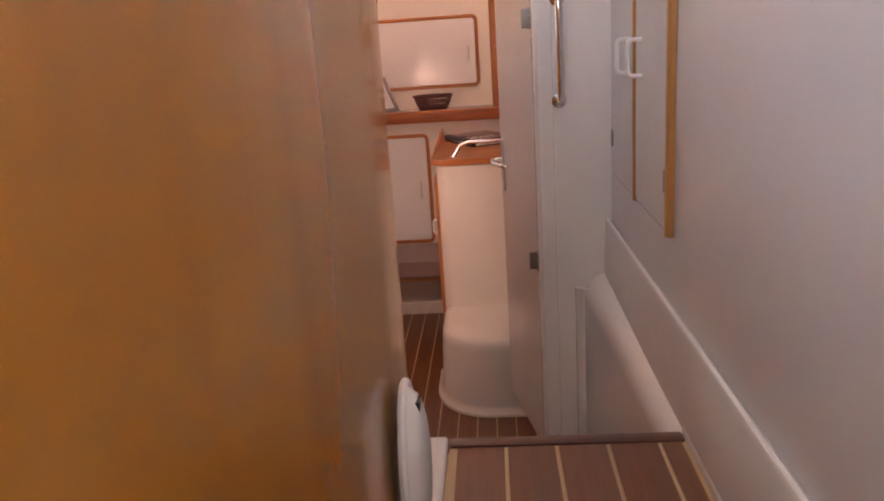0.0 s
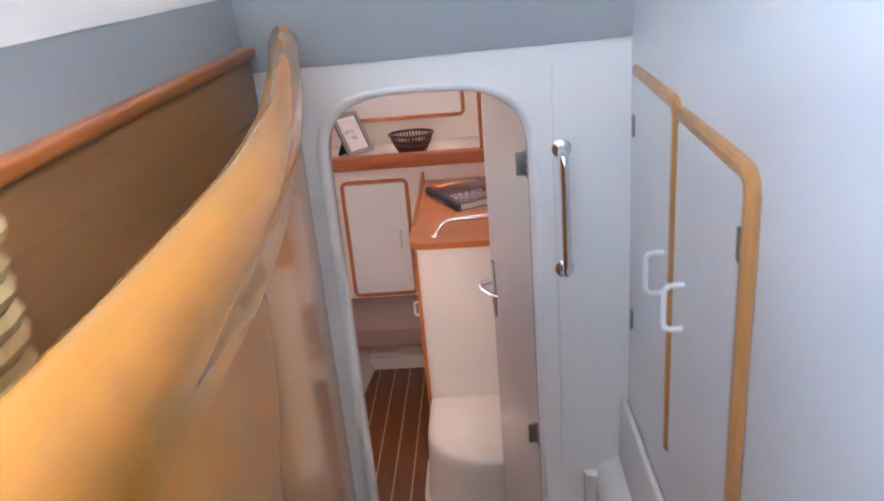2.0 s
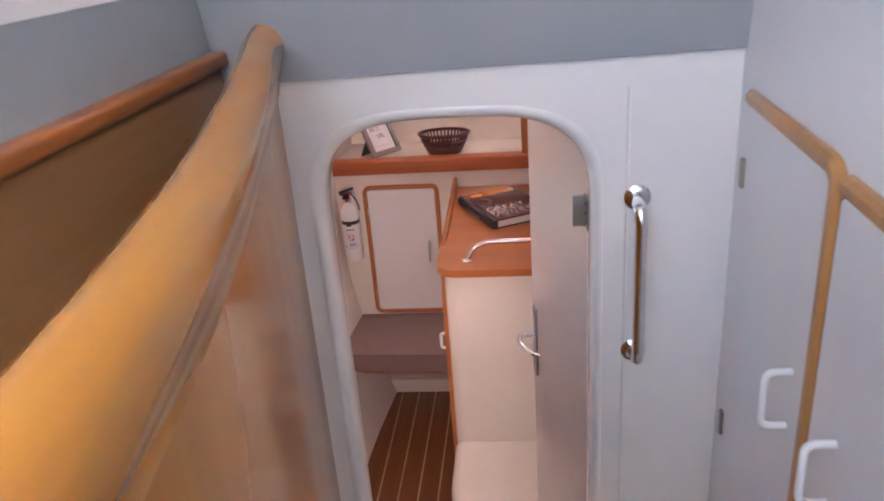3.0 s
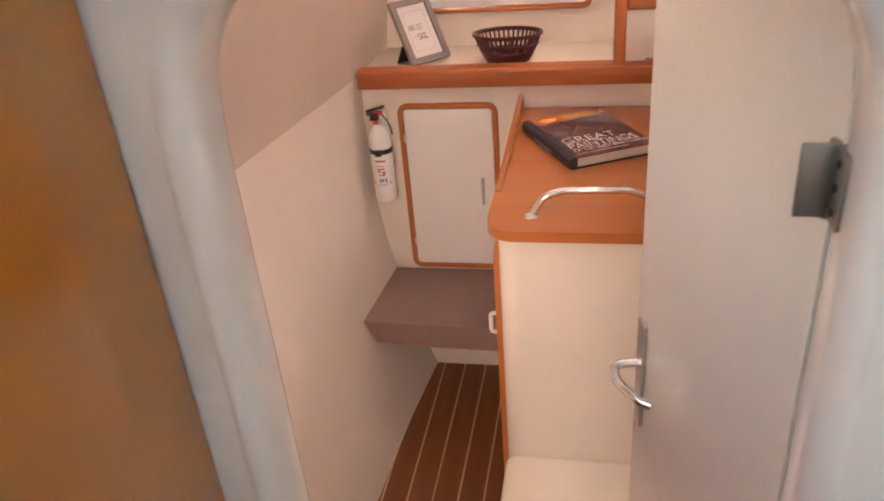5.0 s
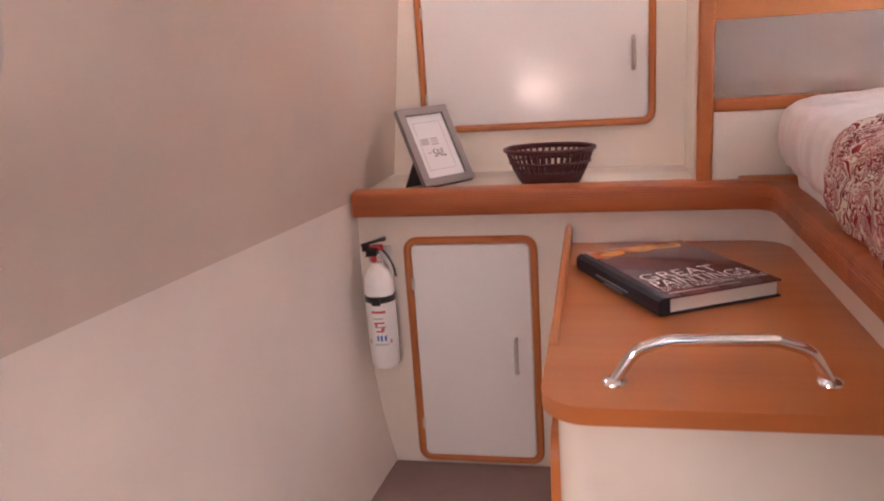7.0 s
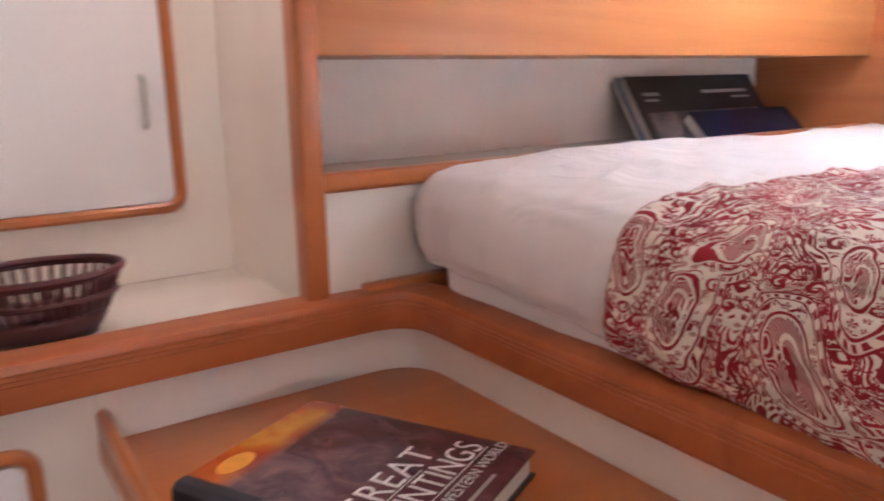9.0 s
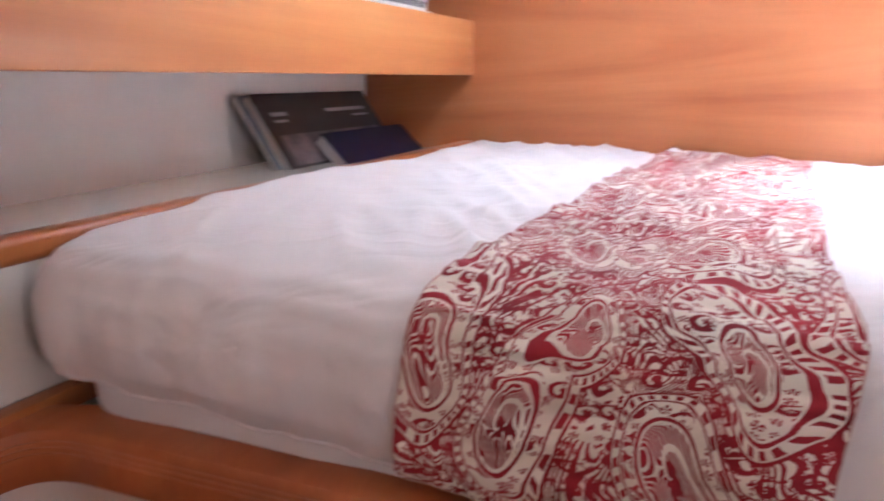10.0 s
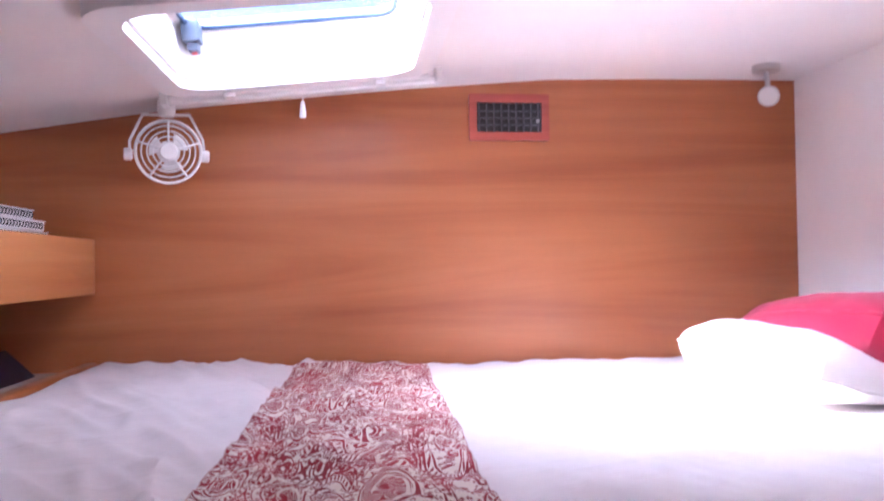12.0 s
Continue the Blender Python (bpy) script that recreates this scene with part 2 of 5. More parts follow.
GOLD.node_tree.nodes["Principled BSDF"].inputs["Coat Roughness"].default_value = 0.09
CAPW = timber("varnished_cap", (0.42, 0.155, 0.014), (0.50, 0.200, 0.022), (0.55, 0.245, 0.036), 1, 0.24, 0.35, 0.7, 1.0, 0.14, 3)
PALE = timber("pale_trim", (0.41, 0.175, 0.050), (0.50, 0.230, 0.070), (0.57, 0.28, 0.10), 2, 0.35, 0.2)
BROWN = timber("brown_counter", (0.32, 0.155, 0.062), (0.44, 0.225, 0.095), (0.52, 0.29, 0.13), 1, 0.3, 0.2, 0.6, 0.8, 0.2)
TEAK = timber("teak_plank", (0.11, 0.037, 0.013), (0.185, 0.064, 0.023), (0.25, 0.094, 0.036), 1, 0.3, 0.25, 1.3)
HOLLY = timber("holly_strip", (0.45, 0.28, 0.14), (0.55, 0.36, 0.19), (0.62, 0.42, 0.24), 1, 0.4, 0.1)
NOSING = timber("dark_nosing", (0.06, 0.02, 0.012), (0.09, 0.032, 0.018), (0.12, 0.045, 0.025), 0, 0.3, 0.2)
CHROME = material("chrome", (0.82, 0.82, 0.82), 0.12, 1.0)
HINGE = material("hinge_steel", (0.30, 0.28, 0.25), 0.45, 1.0)
STEEL = material("brushed_steel", (0.62, 0.61, 0.59), 0.32, 1.0)
BLACK = painted("black_plastic", (0.012, 0.012, 0.014), 0.35)
SHEET = cloth("cotton_sheet", (0.80, 0.77, 0.76), fold=7, wr=0.3, tint=0.05)
GREYFAB = cloth("mauve_upholstery", (0.27, 0.175, 0.155), weave=450, wr=0.35, fold=20)
RED = cloth("crimson_satin", (0.42, 0.010, 0.05), 0.6, fold=12)



# ---- structure: stairs and corridor ----
def interp(y, pts):
    for (a, va), (b, vb) in zip(pts, pts[1:]):
        if y <= b or (b, vb) == pts[-1]:
            t = (y - a) / (b - a)
            return va + (vb - va) * t


ARCH = dict(x0=0.33, x1=0.828, z0=0.17, z1=1.957)


def arch_loop(grow=0.0, n=14):
    """The doorway: flat elliptic head, rounded foot."""
    x0, x1, z0, z1 = ARCH["x0"] - grow, ARCH["x1"] + grow, ARCH["z0"] - grow, ARCH["z1"] + grow
    cx, hw = (x0 + x1) / 2, (x1 - x0) / 2
    pts = []
    for k in range(2 * n + 1):
        t = math.pi * k / (2 * n)
        c, s = math.cos(t), math.sin(t)
        e = 0.62
        pts.append((cx + hw * math.copysign(abs(c) ** e, c), z1 - 0.20 + 0.20 * abs(s) ** e))
    r = 0.10 + grow
    for a0, sx in ((180, -1), (270, 1)):
        for k in range(7):
            t = radians(a0 + 90 * k / 6)
            bxx = (x0 + r) if sx < 0 else (x1 - r)
            pts.append((bxx + r * math.cos(t), z0 + r + r * 0.55 * math.sin(t) - r * 0.45))
    return pts


# bulkhead with the doorway, from corridor to cabin
structure("wall_bulkhead", slab([(-0.5, -0.1), (2.46, -0.1), (2.46, 2.36), (1.075, 2.36), (1.075, 2.055), (0.27, 2.042), (-0.5, 2.03)],
          [arch_loop(0.020)], 0.075, at_y(2.665)), GELW, "glossy white moulded bulkhead with an arched doorway", "wall")
# rolled edge of the moulding round the doorway
EDGE = [(0.023, 2.668), (0.0225, 2.6642), (0.020, 2.6632), (0.015, 2.6632), (0.010, 2.6652), (0.005, 2.670), (0.0015, 2.678), (0.0, 2.688), (0.0, 2.730), (0.003, 2.738), (0.010, 2.743), (0.023, 2.744), (0.023, 2.738)]
bm = bmesh.new()
rolled = [[bm.verts.new((x, y, z)) for x, z in arch_loop(g)] for g, y in EDGE]
for A, B in zip(rolled, rolled[1:] + rolled[:1]):
    for k in range(len(A)):
        bm.faces.new((A[k], A[(k + 1) % len(A)], B[(k + 1) % len(A)], B[k]))
structure("trim_doorway", bm, GELW, "smooth rolled white edge round the arched doorway", "trim")
# vertical raised border of the moulded door surround
structure("trim_surround", tube(fillet([(0.892, 2.664, 0.25), (0.892, 2.664, 2.0)], 0.02), 0.003, 6, up=(0, 1, 0)), GELW, "slim white moulded rib beside the doorway", "trim")

# headliner above the bulkhead
structure("wall_above_door", slab([(-0.05, 2.03), (0.27, 2.040), (1.09, 2.056), (1.09, 3.3), (-0.05, 3.3)], [], 0.04,
          Matrix.Translation((0, 2.655, 2.05)) @ Matrix.Rotation(radians(12), 4, 'X') @ Matrix.Translation((0, 0, -2.05)) @ XZ), GREY, "grey vinyl headliner panel over the doorway", "wall")
# right wall of the stairs, opening slightly towards the saloon
SHEAR = Matrix(((1, -0.010, 0, 0.02665), (0, 1, 0, 0), (0, 0, 1, 0), (0, 0, 0, 1)))
structure("wall_right", slab([(-1.6, 0.5), (2.665, 0.5), (2.665, 3.3), (-1.6, 3.3)], [], 0.06, SHEAR @ at_x(1.078)), LAMW, "smooth white painted side wall of the companionway", "wall")
# lower moulding of the right wall with its rounded lip
bm = bmesh.new()
sweep(bm, [(1.081, -1.6, 0.87), (1.038, 2.664, 0.87)], [(0.012, 0), (0.037, 0), (0.037, 0.203), (0.030, 0.208), (0.022, 0.206), (0.018, 0.198)])
structure("trim_lip", bm, GELW, "white moulded ledge along the companionway wall", "trim")
bm = bmesh.new()
cove = [(0.0, -0.9), (0.09, -0.9), (0.09, 0.035), (0.082, 0.024), (0.068, 0.014), (0.050, 0.006), (0.034, -0.002), (0.020, -0.012), (0.009, -0.026), (0.002, -0.044), (0.0, -0.065)]
sweep(bm, [(1.028, 1.60, 0.865), (0.978, 2.664, 0.870)], cove)
structure("wall_lower_right", bm, GELW, "glossy white moulded lower side of the stairwell", "wall")
# fillet in the corner by the doorway
structure("trim_corner", tube([(0.978, 2.662, 0.0), (0.978, 2.662, 0.84)], 0.028, 12, up=(0, 1, 0)), GELW, "rounded white corner moulding", "trim")

# curved varnished partition on the other side
CURVE = smooth_path([(0.50, -1.6, 0), (0.512, 0.4, 0), (0.512, 1.1, 0), (0.504, 1.45, 0), (0.478, 1.70, 0), (0.426, 2.0, 0), (0.350, 2.36, 0), (0.302, 2.56, 0), (0.284, 2.66, 0)], 6)
bm = bmesh.new()
sweep(bm, CURVE, [(-0.03, -0.05), (-0.008, -0.05), (-0.008, 2.07), (-0.03, 2.07)])
structure("wall_partition", bm, GOLD, "curved honey-coloured varnished wood partition", "wall")
capz = lambda y: 2.085 + 0.045 * max(0, (y - 1.9) / 0.76) ** 1.5
bm = bmesh.new()
prof = [(0.028 * math.cos(radians(a)) * (1.25 if math.cos(radians(a)) > 0 else 1.0) - 0.015, 0.038 * math.sin(radians(a)) - 0.022) for a in range(0, 181, 20)]
prof += [(-0.043, -0.034), (-0.036, -0.060), (-0.012, -0.112), (-0.0045, -0.112), (-0.001, -0.092), (0.007, -0.070), (0.015, -0.048), (0.019, -0.034)]
sweep(bm, [Vector((p.x, p.y, capz(p.y))) for p in CURVE], prof)
structure("trim_cap", bm, CAPW, "rounded glossy varnished wooden capping rail", "trim")

# saloon side beyond the partition: counter, panel, bead, lining and roof
structure("floor_counter", bx(0.16, 0.462, -1.6, 1.5, 1.84, 1.88, bevel=0.004), BROWN, "brown wooden counter behind the partition", "counter")
structure("wall_saloon_panel", bx(0.15, 0.185, -1.6, 2.66, 0.8, 2.076), BROWN, "dim brown veneered side panel", "wall")
structure("trim_bead", bx(0.15, 0.203, -1.6, 2.66, 2.076, 2.102, bevel=0.008, seg=3), CHERRY_Y, "orange varnished wooden bead on the side panel", "trim")
structure("wall_saloon_lining", bx(0.13, 0.175, -1.6, 2.70, 2.102, 2.214), GREY, "grey vinyl side lining", "wall")
structure("ceiling_saloon", bx(-2.6, 0.178, -1.6, 2.75, 2.214, 2.30), CEIL, "cream white cabin roof", "ceiling")


# closing shell of the saloon behind the camera, with its window openings
structure("wall_back", slab([(-2.6, -0.1), (1.14, -0.1), (1.14, 3.3), (-2.6, 3.3)], [rrect(-1.9, 0.9, 2.35, 3.1, 0.08)], 0.06, at_y(-1.66)), CEIL, "white saloon end wall with a wide window", "wall")
structure("ceiling_stairs", bx(0.10, 1.14, -1.6, 3.1, 3.3, 3.34), CEIL, "white roof over the companionway", "ceiling")
structure("wall_roof_edge", slab([(-1.6, 2.30), (2.75, 2.30), (2.75, 3.34), (-1.6, 3.34)], [rrect(-1.2, 1.5, 2.46, 3.16, 0.08)], 0.04, at_x(0.10)), CEIL, "white roof upstand with a long window", "wall")
structure("floor_saloon", bx(-2.6, 0.15, -1.6, 2.6, 0.8, 0.85), BROWN, "brown saloon floor", "floor")
structure("wall_saloon_side", bx(-2.66, -2.6, -1.6, 3.09, -0.1, 3.3), CEIL, "white saloon side wall", "wall")

# ---- structure: cabin ----
CEILZ = [(2.6, 2.266), (2.75, 2.268), (3.45, 2.264), (3.94, 2.225), (4.55, 2.164), (5.0, 2.095), (5.2, 2.06)]
cz = lambda y: interp(y, CEILZ)
HATCH = (1.53, 2.07, 3.91, 4.45)
xs = [-0.5, 0.3, 1.0, HATCH[0], 1.8, HATCH[1], 2.46]
ys = [2.66, 2.9, 3.2, 3.5, 3.7, HATCH[2], 4.05, 4.2, 4.35, HATCH[3], 4.6, 4.8, 5.0, 5.16]
bm = bmesh.new()
V = [[bm.verts.new((x, y, cz(y))) for y in ys] for x in xs]
for i in range(len(xs) - 1):
    for j in range(len(ys) - 1):
        cx, cy = (xs[i] + xs[i + 1]) / 2, (ys[j] + ys[j + 1]) / 2
        if not (HATCH[0] < cx < HATCH[1] and HATCH[2] < cy < HATCH[3]):
            bm.faces.new((V[i][j], V[i + 1][j], V[i + 1][j + 1], V[i][j + 1]))
r = bmesh.ops.extrude_face_region(bm, geom=bm.faces[:])
for v in [g for g in r["geom"] if isinstance(g, bmesh.types.BMVert)]:
    v.co.z += 0.09
structure("ceiling_cabin", bm, CEIL, "white cambered cabin headliner with a hatch opening", "ceiling")

# veneered wall beside the berth
structure("wall_veneer", slab([(2.70, -0.1), (5.16, -0.1), (5.16, 2.3), (2.70, 2.3)], [], 0.06, at_x(2.38)), PANEL, "reddish veneered wood wall beside the berth", "wall")
# white end wall at the pillows
structure("wall_head", bx(0.95, 2.38, 2.742, 2.752, 1.0, 2.3), CEIL, "white wall at the head of the berth", "wall")
# rear wall behind shelf and nook
structure("wall_rear", bx(-0.5, 2.46, 5.10, 5.16, -0.1, 2.3), GEL, "cream moulded rear wall of the cabin", "wall")
# wall under the shelf
structure("wall_under_shelf", bx(-0.3, 0.93, 4.762, 4.80, -0.05, 1.235), GEL, "cream moulded wall under the shelf", "wall")
structure("floor_shelf", bx(-0.3, 0.80, 4.72, 5.10, 1.235, 1.272, bevel=0.006), GEL, "glossy cream shelf surface", "shelf")

# hull side: lower liner, upper lining with the window
KN = lambda y: Vector((-0.25 + 0.046 * (y - 3.45), y, 1.326 - 0.05 * (y - 3.45)))
FE = [(2.6, -0.06), (3.4, -0.06), (4.0, -0.048), (4.4, -0.02), (4.75, 0.02), (5.2, 0.09)]


def hull(u, v):
    y = 2.70 + 2.45 * u
    k, f = KN(y), Vector((interp(y, FE), y, -0.06))
    p = f.lerp(k, v)
    p.x -= 0.085 * math.sin(math.pi * v)
    return p


structure("wall_hull", grid(16, 12, hull), HULL, "pale sloping hull liner", "wall")
up = Vector((0.055, 0, 0.5)).normalized()
ydir = Vector((0.046, 1, -0.05)).normalized()
upn = (up - ydir * up.dot(ydir)).normalized()
UP = Matrix.Translation(KN(2.70)) @ Matrix((ydir, upn, -upn.cross(ydir) * -1)).transposed().to_4x4()
UPI = UP @ Matrix.Diagonal((1, 1, -1, 1))
WIN = (0.18, 0.815, 0.315, 0.55)
structure("wall_hull_upper", slab([(0, 0), (2.46, 0), (2.46, 0.96), (0, 0.96)], [rrect(*WIN, 0.07)], 0.03, UP), HEAD, "beige upper hull lining with a rounded window", "wall")

# ---- structure: berth base, desk, step ----
structure("wall_berth_front", bx(0.925, 0.96, 2.752, 4.762, -0.05, 1.235, bevel=0.003), GEL, "cream moulded front of the berth base", "wall")
structure("floor_berth", bx(0.96, 2.38, 2.752, 4.74, 1.19, 1.25), GEL, "cream berth platform under the mattress", "berth")
structure("wall_foot", bx(0.735, 2.38, 4.742, 4.765, 1.235, 1.456), GEL, "cream panel at the foot of the berth", "wall")

# floors: plank by plank on a dark bed
structure("floor_cabin", bx(-0.3, 1.0, 1.55, 4.78, -0.06, -0.012), HOLLY, "cabin floor of brown planks with pale strips", "floor")
structure("floor_landing", bx(0.56, 1.065, -1.6, 1.575, 0.80, 0.846), HOLLY, "landing of brown planks with pale strips", "floor")
structure("trim_nosing", bx(0.565, 1.062, 1.575, 1.612, 0.835, 0.862, bevel=0.006), NOSING, "dark wooden nosing of the landing", "trim")
structure("wall_riser", bx(0.53, 1.07, 1.56, 1.59, -0.05, 0.80), GELW, "white riser under the landing", "wall")
structure("trim_landing_edge", bx(0.505, 0.562, -1.6, 1.605, 0.80, 0.872, bevel=0.012, seg=3), GELW, "white moulded edge of the landing", "trim")
structure("trim_landing_cove", bx(1.060, 1.105, -1.6, 1.612, 0.80, 0.882, bevel=0.01, seg=3), GELW, "white moulded cove beside the landing", "trim")
structure("step_1", bx(0.46, 1.01, 1.59, 1.86, -0.05, 0.57, bevel=0.012), GELW, "white moulded companionway step", "step")
structure("step_2", bx(0.40, 0.99, 1.86, 2.13, -0.05, 0.285, bevel=0.012), GELW, "white moulded companionway step", "step")

# moulded step in front of the desk
bm = bmesh.new()
def step_plan(g):
    return [Vector((x, y, 0)) for x, y in [(0.385 - g, 3.84)] + [(0.385 - g + 0.27 * (1 - math.cos(radians(a))), 3.62 - (0.28 + g) * math.sin(radians(a))) for a in range(0, 91, 10)] + [(0.93, 3.34 - g), (0.93, 3.84)]]
rings = []
for g, z in ((0.03, -0.02), (0.026, 0.012), (0.010, 0.022), (0.0, 0.04), (-0.012, 0.30), (-0.016, 0.335), (-0.028, 0.352), (-0.05, 0.36)):
    rings.append([bm.verts.new(p + Vector((0, 0, z))) for p in step_plan(g)])
for A, B in zip(rings, rings[1:]):
    for k in range(len(A)):
        bm.faces.new((A[k], A[(k + 1) % len(A)], B[(k + 1) % len(A)], B[k]))
bm.faces.new(rings[-1])
structure("step_moulded", bm, GEL, "cream moulded step with a rounded corner", "step")


def desk():
    d = thing("desk", "cream moulded desk unit with a varnished cherry worktop", "desk")
    bm = slab(rrect(0.40, 0.924, 3.845, 4.762, (0.004, 0.004, 0.055, 0.02)), [], 1.106, Matrix.Translation((0, 0, -0.012)))
    part("body", bm, GEL, d, "glossy cream body")
    top = bmesh.new()
    slab(rrect(0.376, 0.924, 3.815, 4.761, (0.004, 0.004, 0.075, 0.01), 8), [], 0.029, Matrix.Translation((0, 0, 1.101)), bm=top)
    es = [e for e in top.edges if e.is_manifold and e.calc_face_angle(0) > 1.2 and abs(e.verts[0].co.z - e.verts[1].co.z) < .001]
    bmesh.ops.bevel(top, geom=es, offset=0.009, segments=3, affect='EDGES')
    part("worktop", top, CHERRY_X, d, "orange varnished cherry worktop")
    bm = bmesh.new()
    sweep(bm, [(0.386, 4.05, 1.130), (0.386, 4.755, 1.130)], [(-0.008, -0.004), (0.008, -0.004), (0.008, 0.045), (0.0, 0.053), (-0.008, 0.045)])
    for v in bm.verts:
        if v.co.y < 4.1 and v.co.z > 1.132:
            v.co.z = 1.134
    part("fiddle", bm, CHERRY_Y, d)
    # side door of the unit
    bm = bmesh.new()
    sweep(bm, [Vector((0.392, y, z)) for y, z in rrect(3.90, 4.68, 0.18, 1.02, 0.03)], [(-0.011, -0.006), (0.011, -0.006), (0.011, 0.010), (-0.011, 0.010)], closed=True, up=(1, 0, 0))
    fr = part("door_frame", bm, CHERRY_Z, d)
    dr = part("door", bx(0.390, 0.399, 3.91, 4.67, 0.19, 1.01), LAMW, d)
    part("handle", tube(fillet([(0.392, 3.945, 0.735), (0.362, 3.945, 0.735), (0.362, 3.945, 0.80), (0.392, 3.945, 0.80)], 0.012), 0.006, 8, up=(0, 1, 0)), PLAST, dr, "white bow handle")


desk()


# wooden capping along shelf and berth
def trim_prof(w, h):
    a, c = w / 2, h / 2
    grooves = []
    for z in (c - 0.030, c - 0.023, c - 0.016):
        grooves += [(a, z - 0.0012), (a - 0.0012, z), (a, z + 0.0012)]
    return [(-a, -c + .008), (-a + .008, -c), (a - .014, -c), (a - 0.004, -c + .004), (a, -c + .014)] + grooves + [(a, c - .012), (a - .004, c - .004), (a - .013, c), (-a + .008, c), (-a, c - .008)]


bm = bmesh.new()
sweep(bm, fillet([(-0.185, 4.735, 1.255), (0.902, 4.735, 1.255), (0.902, 2.76, 1.255)], 0.11, 10), trim_prof(0.07, 0.07))
structure("trim_capping", bm, CAPPING, "thick varnished cherry capping along shelf and berth", "trim")
bm = bmesh.new()
sweep(bm, fillet([(0.378, 4.759, 1.178), (0.922, 4.759, 1.178), (0.922, 3.80, 1.178)], 0.10, 10), [(-0.02, -0.052), (0.003, -0.052), (0.003, 0.052), (-0.02, 0.052)])
structure("wall_riser_desk", bm, GEL, "cream moulded upstand behind the worktop", "wall")
structure("trim_capping_end", bx(0.80, 1.05, 4.715, 4.742, 1.272, 1.30, bevel=0.006), CHERRY_X, "short cherry batten at the berth foot", "trim")
structure("trim_post", bx(0.700, 0.738, 4.722, 4.768, 1.285, 2.10, bevel=0.008, seg=3), CHERRY_Z, "upright cherry post beside the berth", "trim")
structure("trim_mid_rail", bx(0.738, 2.38, 4.735, 4.772, 1.455, 1.487, bevel=0.01, seg=3), CHERRY_X, "cherry rail at the berth foot", "trim")
structure("floor_nook", bx(0.738, 2.38, 4.772, 5.10, 1.42, 1.462), GEL, "cream floor of the berth nook", "shelf")
structure("wall_nook", bx(0.738, 2.379, 5.085, 5.10, 1.462, 1.672), CEIL, "pale back of the berth nook", "wall")
structure("wall_nook_side", bx(0.710, 0.735, 4.768, 5.10, 1.272, 2.10), GEL, "cream divider between shelf and berth", "wall")
structure("floor_high_shelf", bx(0.738, 2.379, 4.775, 5.10, 1.672, 1.70), CHERRY_X, "cherry shelf over the berth foot", "shelf")
structure("trim_high_shelf", bx(0.738, 2.379, 4.742, 4.775, 1.668, 1.815, bevel=0.006), CHERRY_L, "varnished cherry fascia of the high shelf", "trim")



# ---- doors and fittings of the corridor ----
def ptext(name, words, size, m, mat, parent, extrude=0.0002, bold=0.0, align="LEFT"):
    cu = bpy.data.curves.new(name, "FONT")
    cu.body, cu.size, cu.extrude, cu.offset, cu.align_x = words, size, extrude, bold, align
    tmp = bpy.data.objects.new(name, cu)
    me = bpy.data.meshes.new_from_object(tmp)
    bpy.data.objects.remove(tmp)
    me.transform(m)
    me.materials.clear()
    me.materials.append(mat)
    ob = new(name, me)
    ob.parent = parent
    return ob


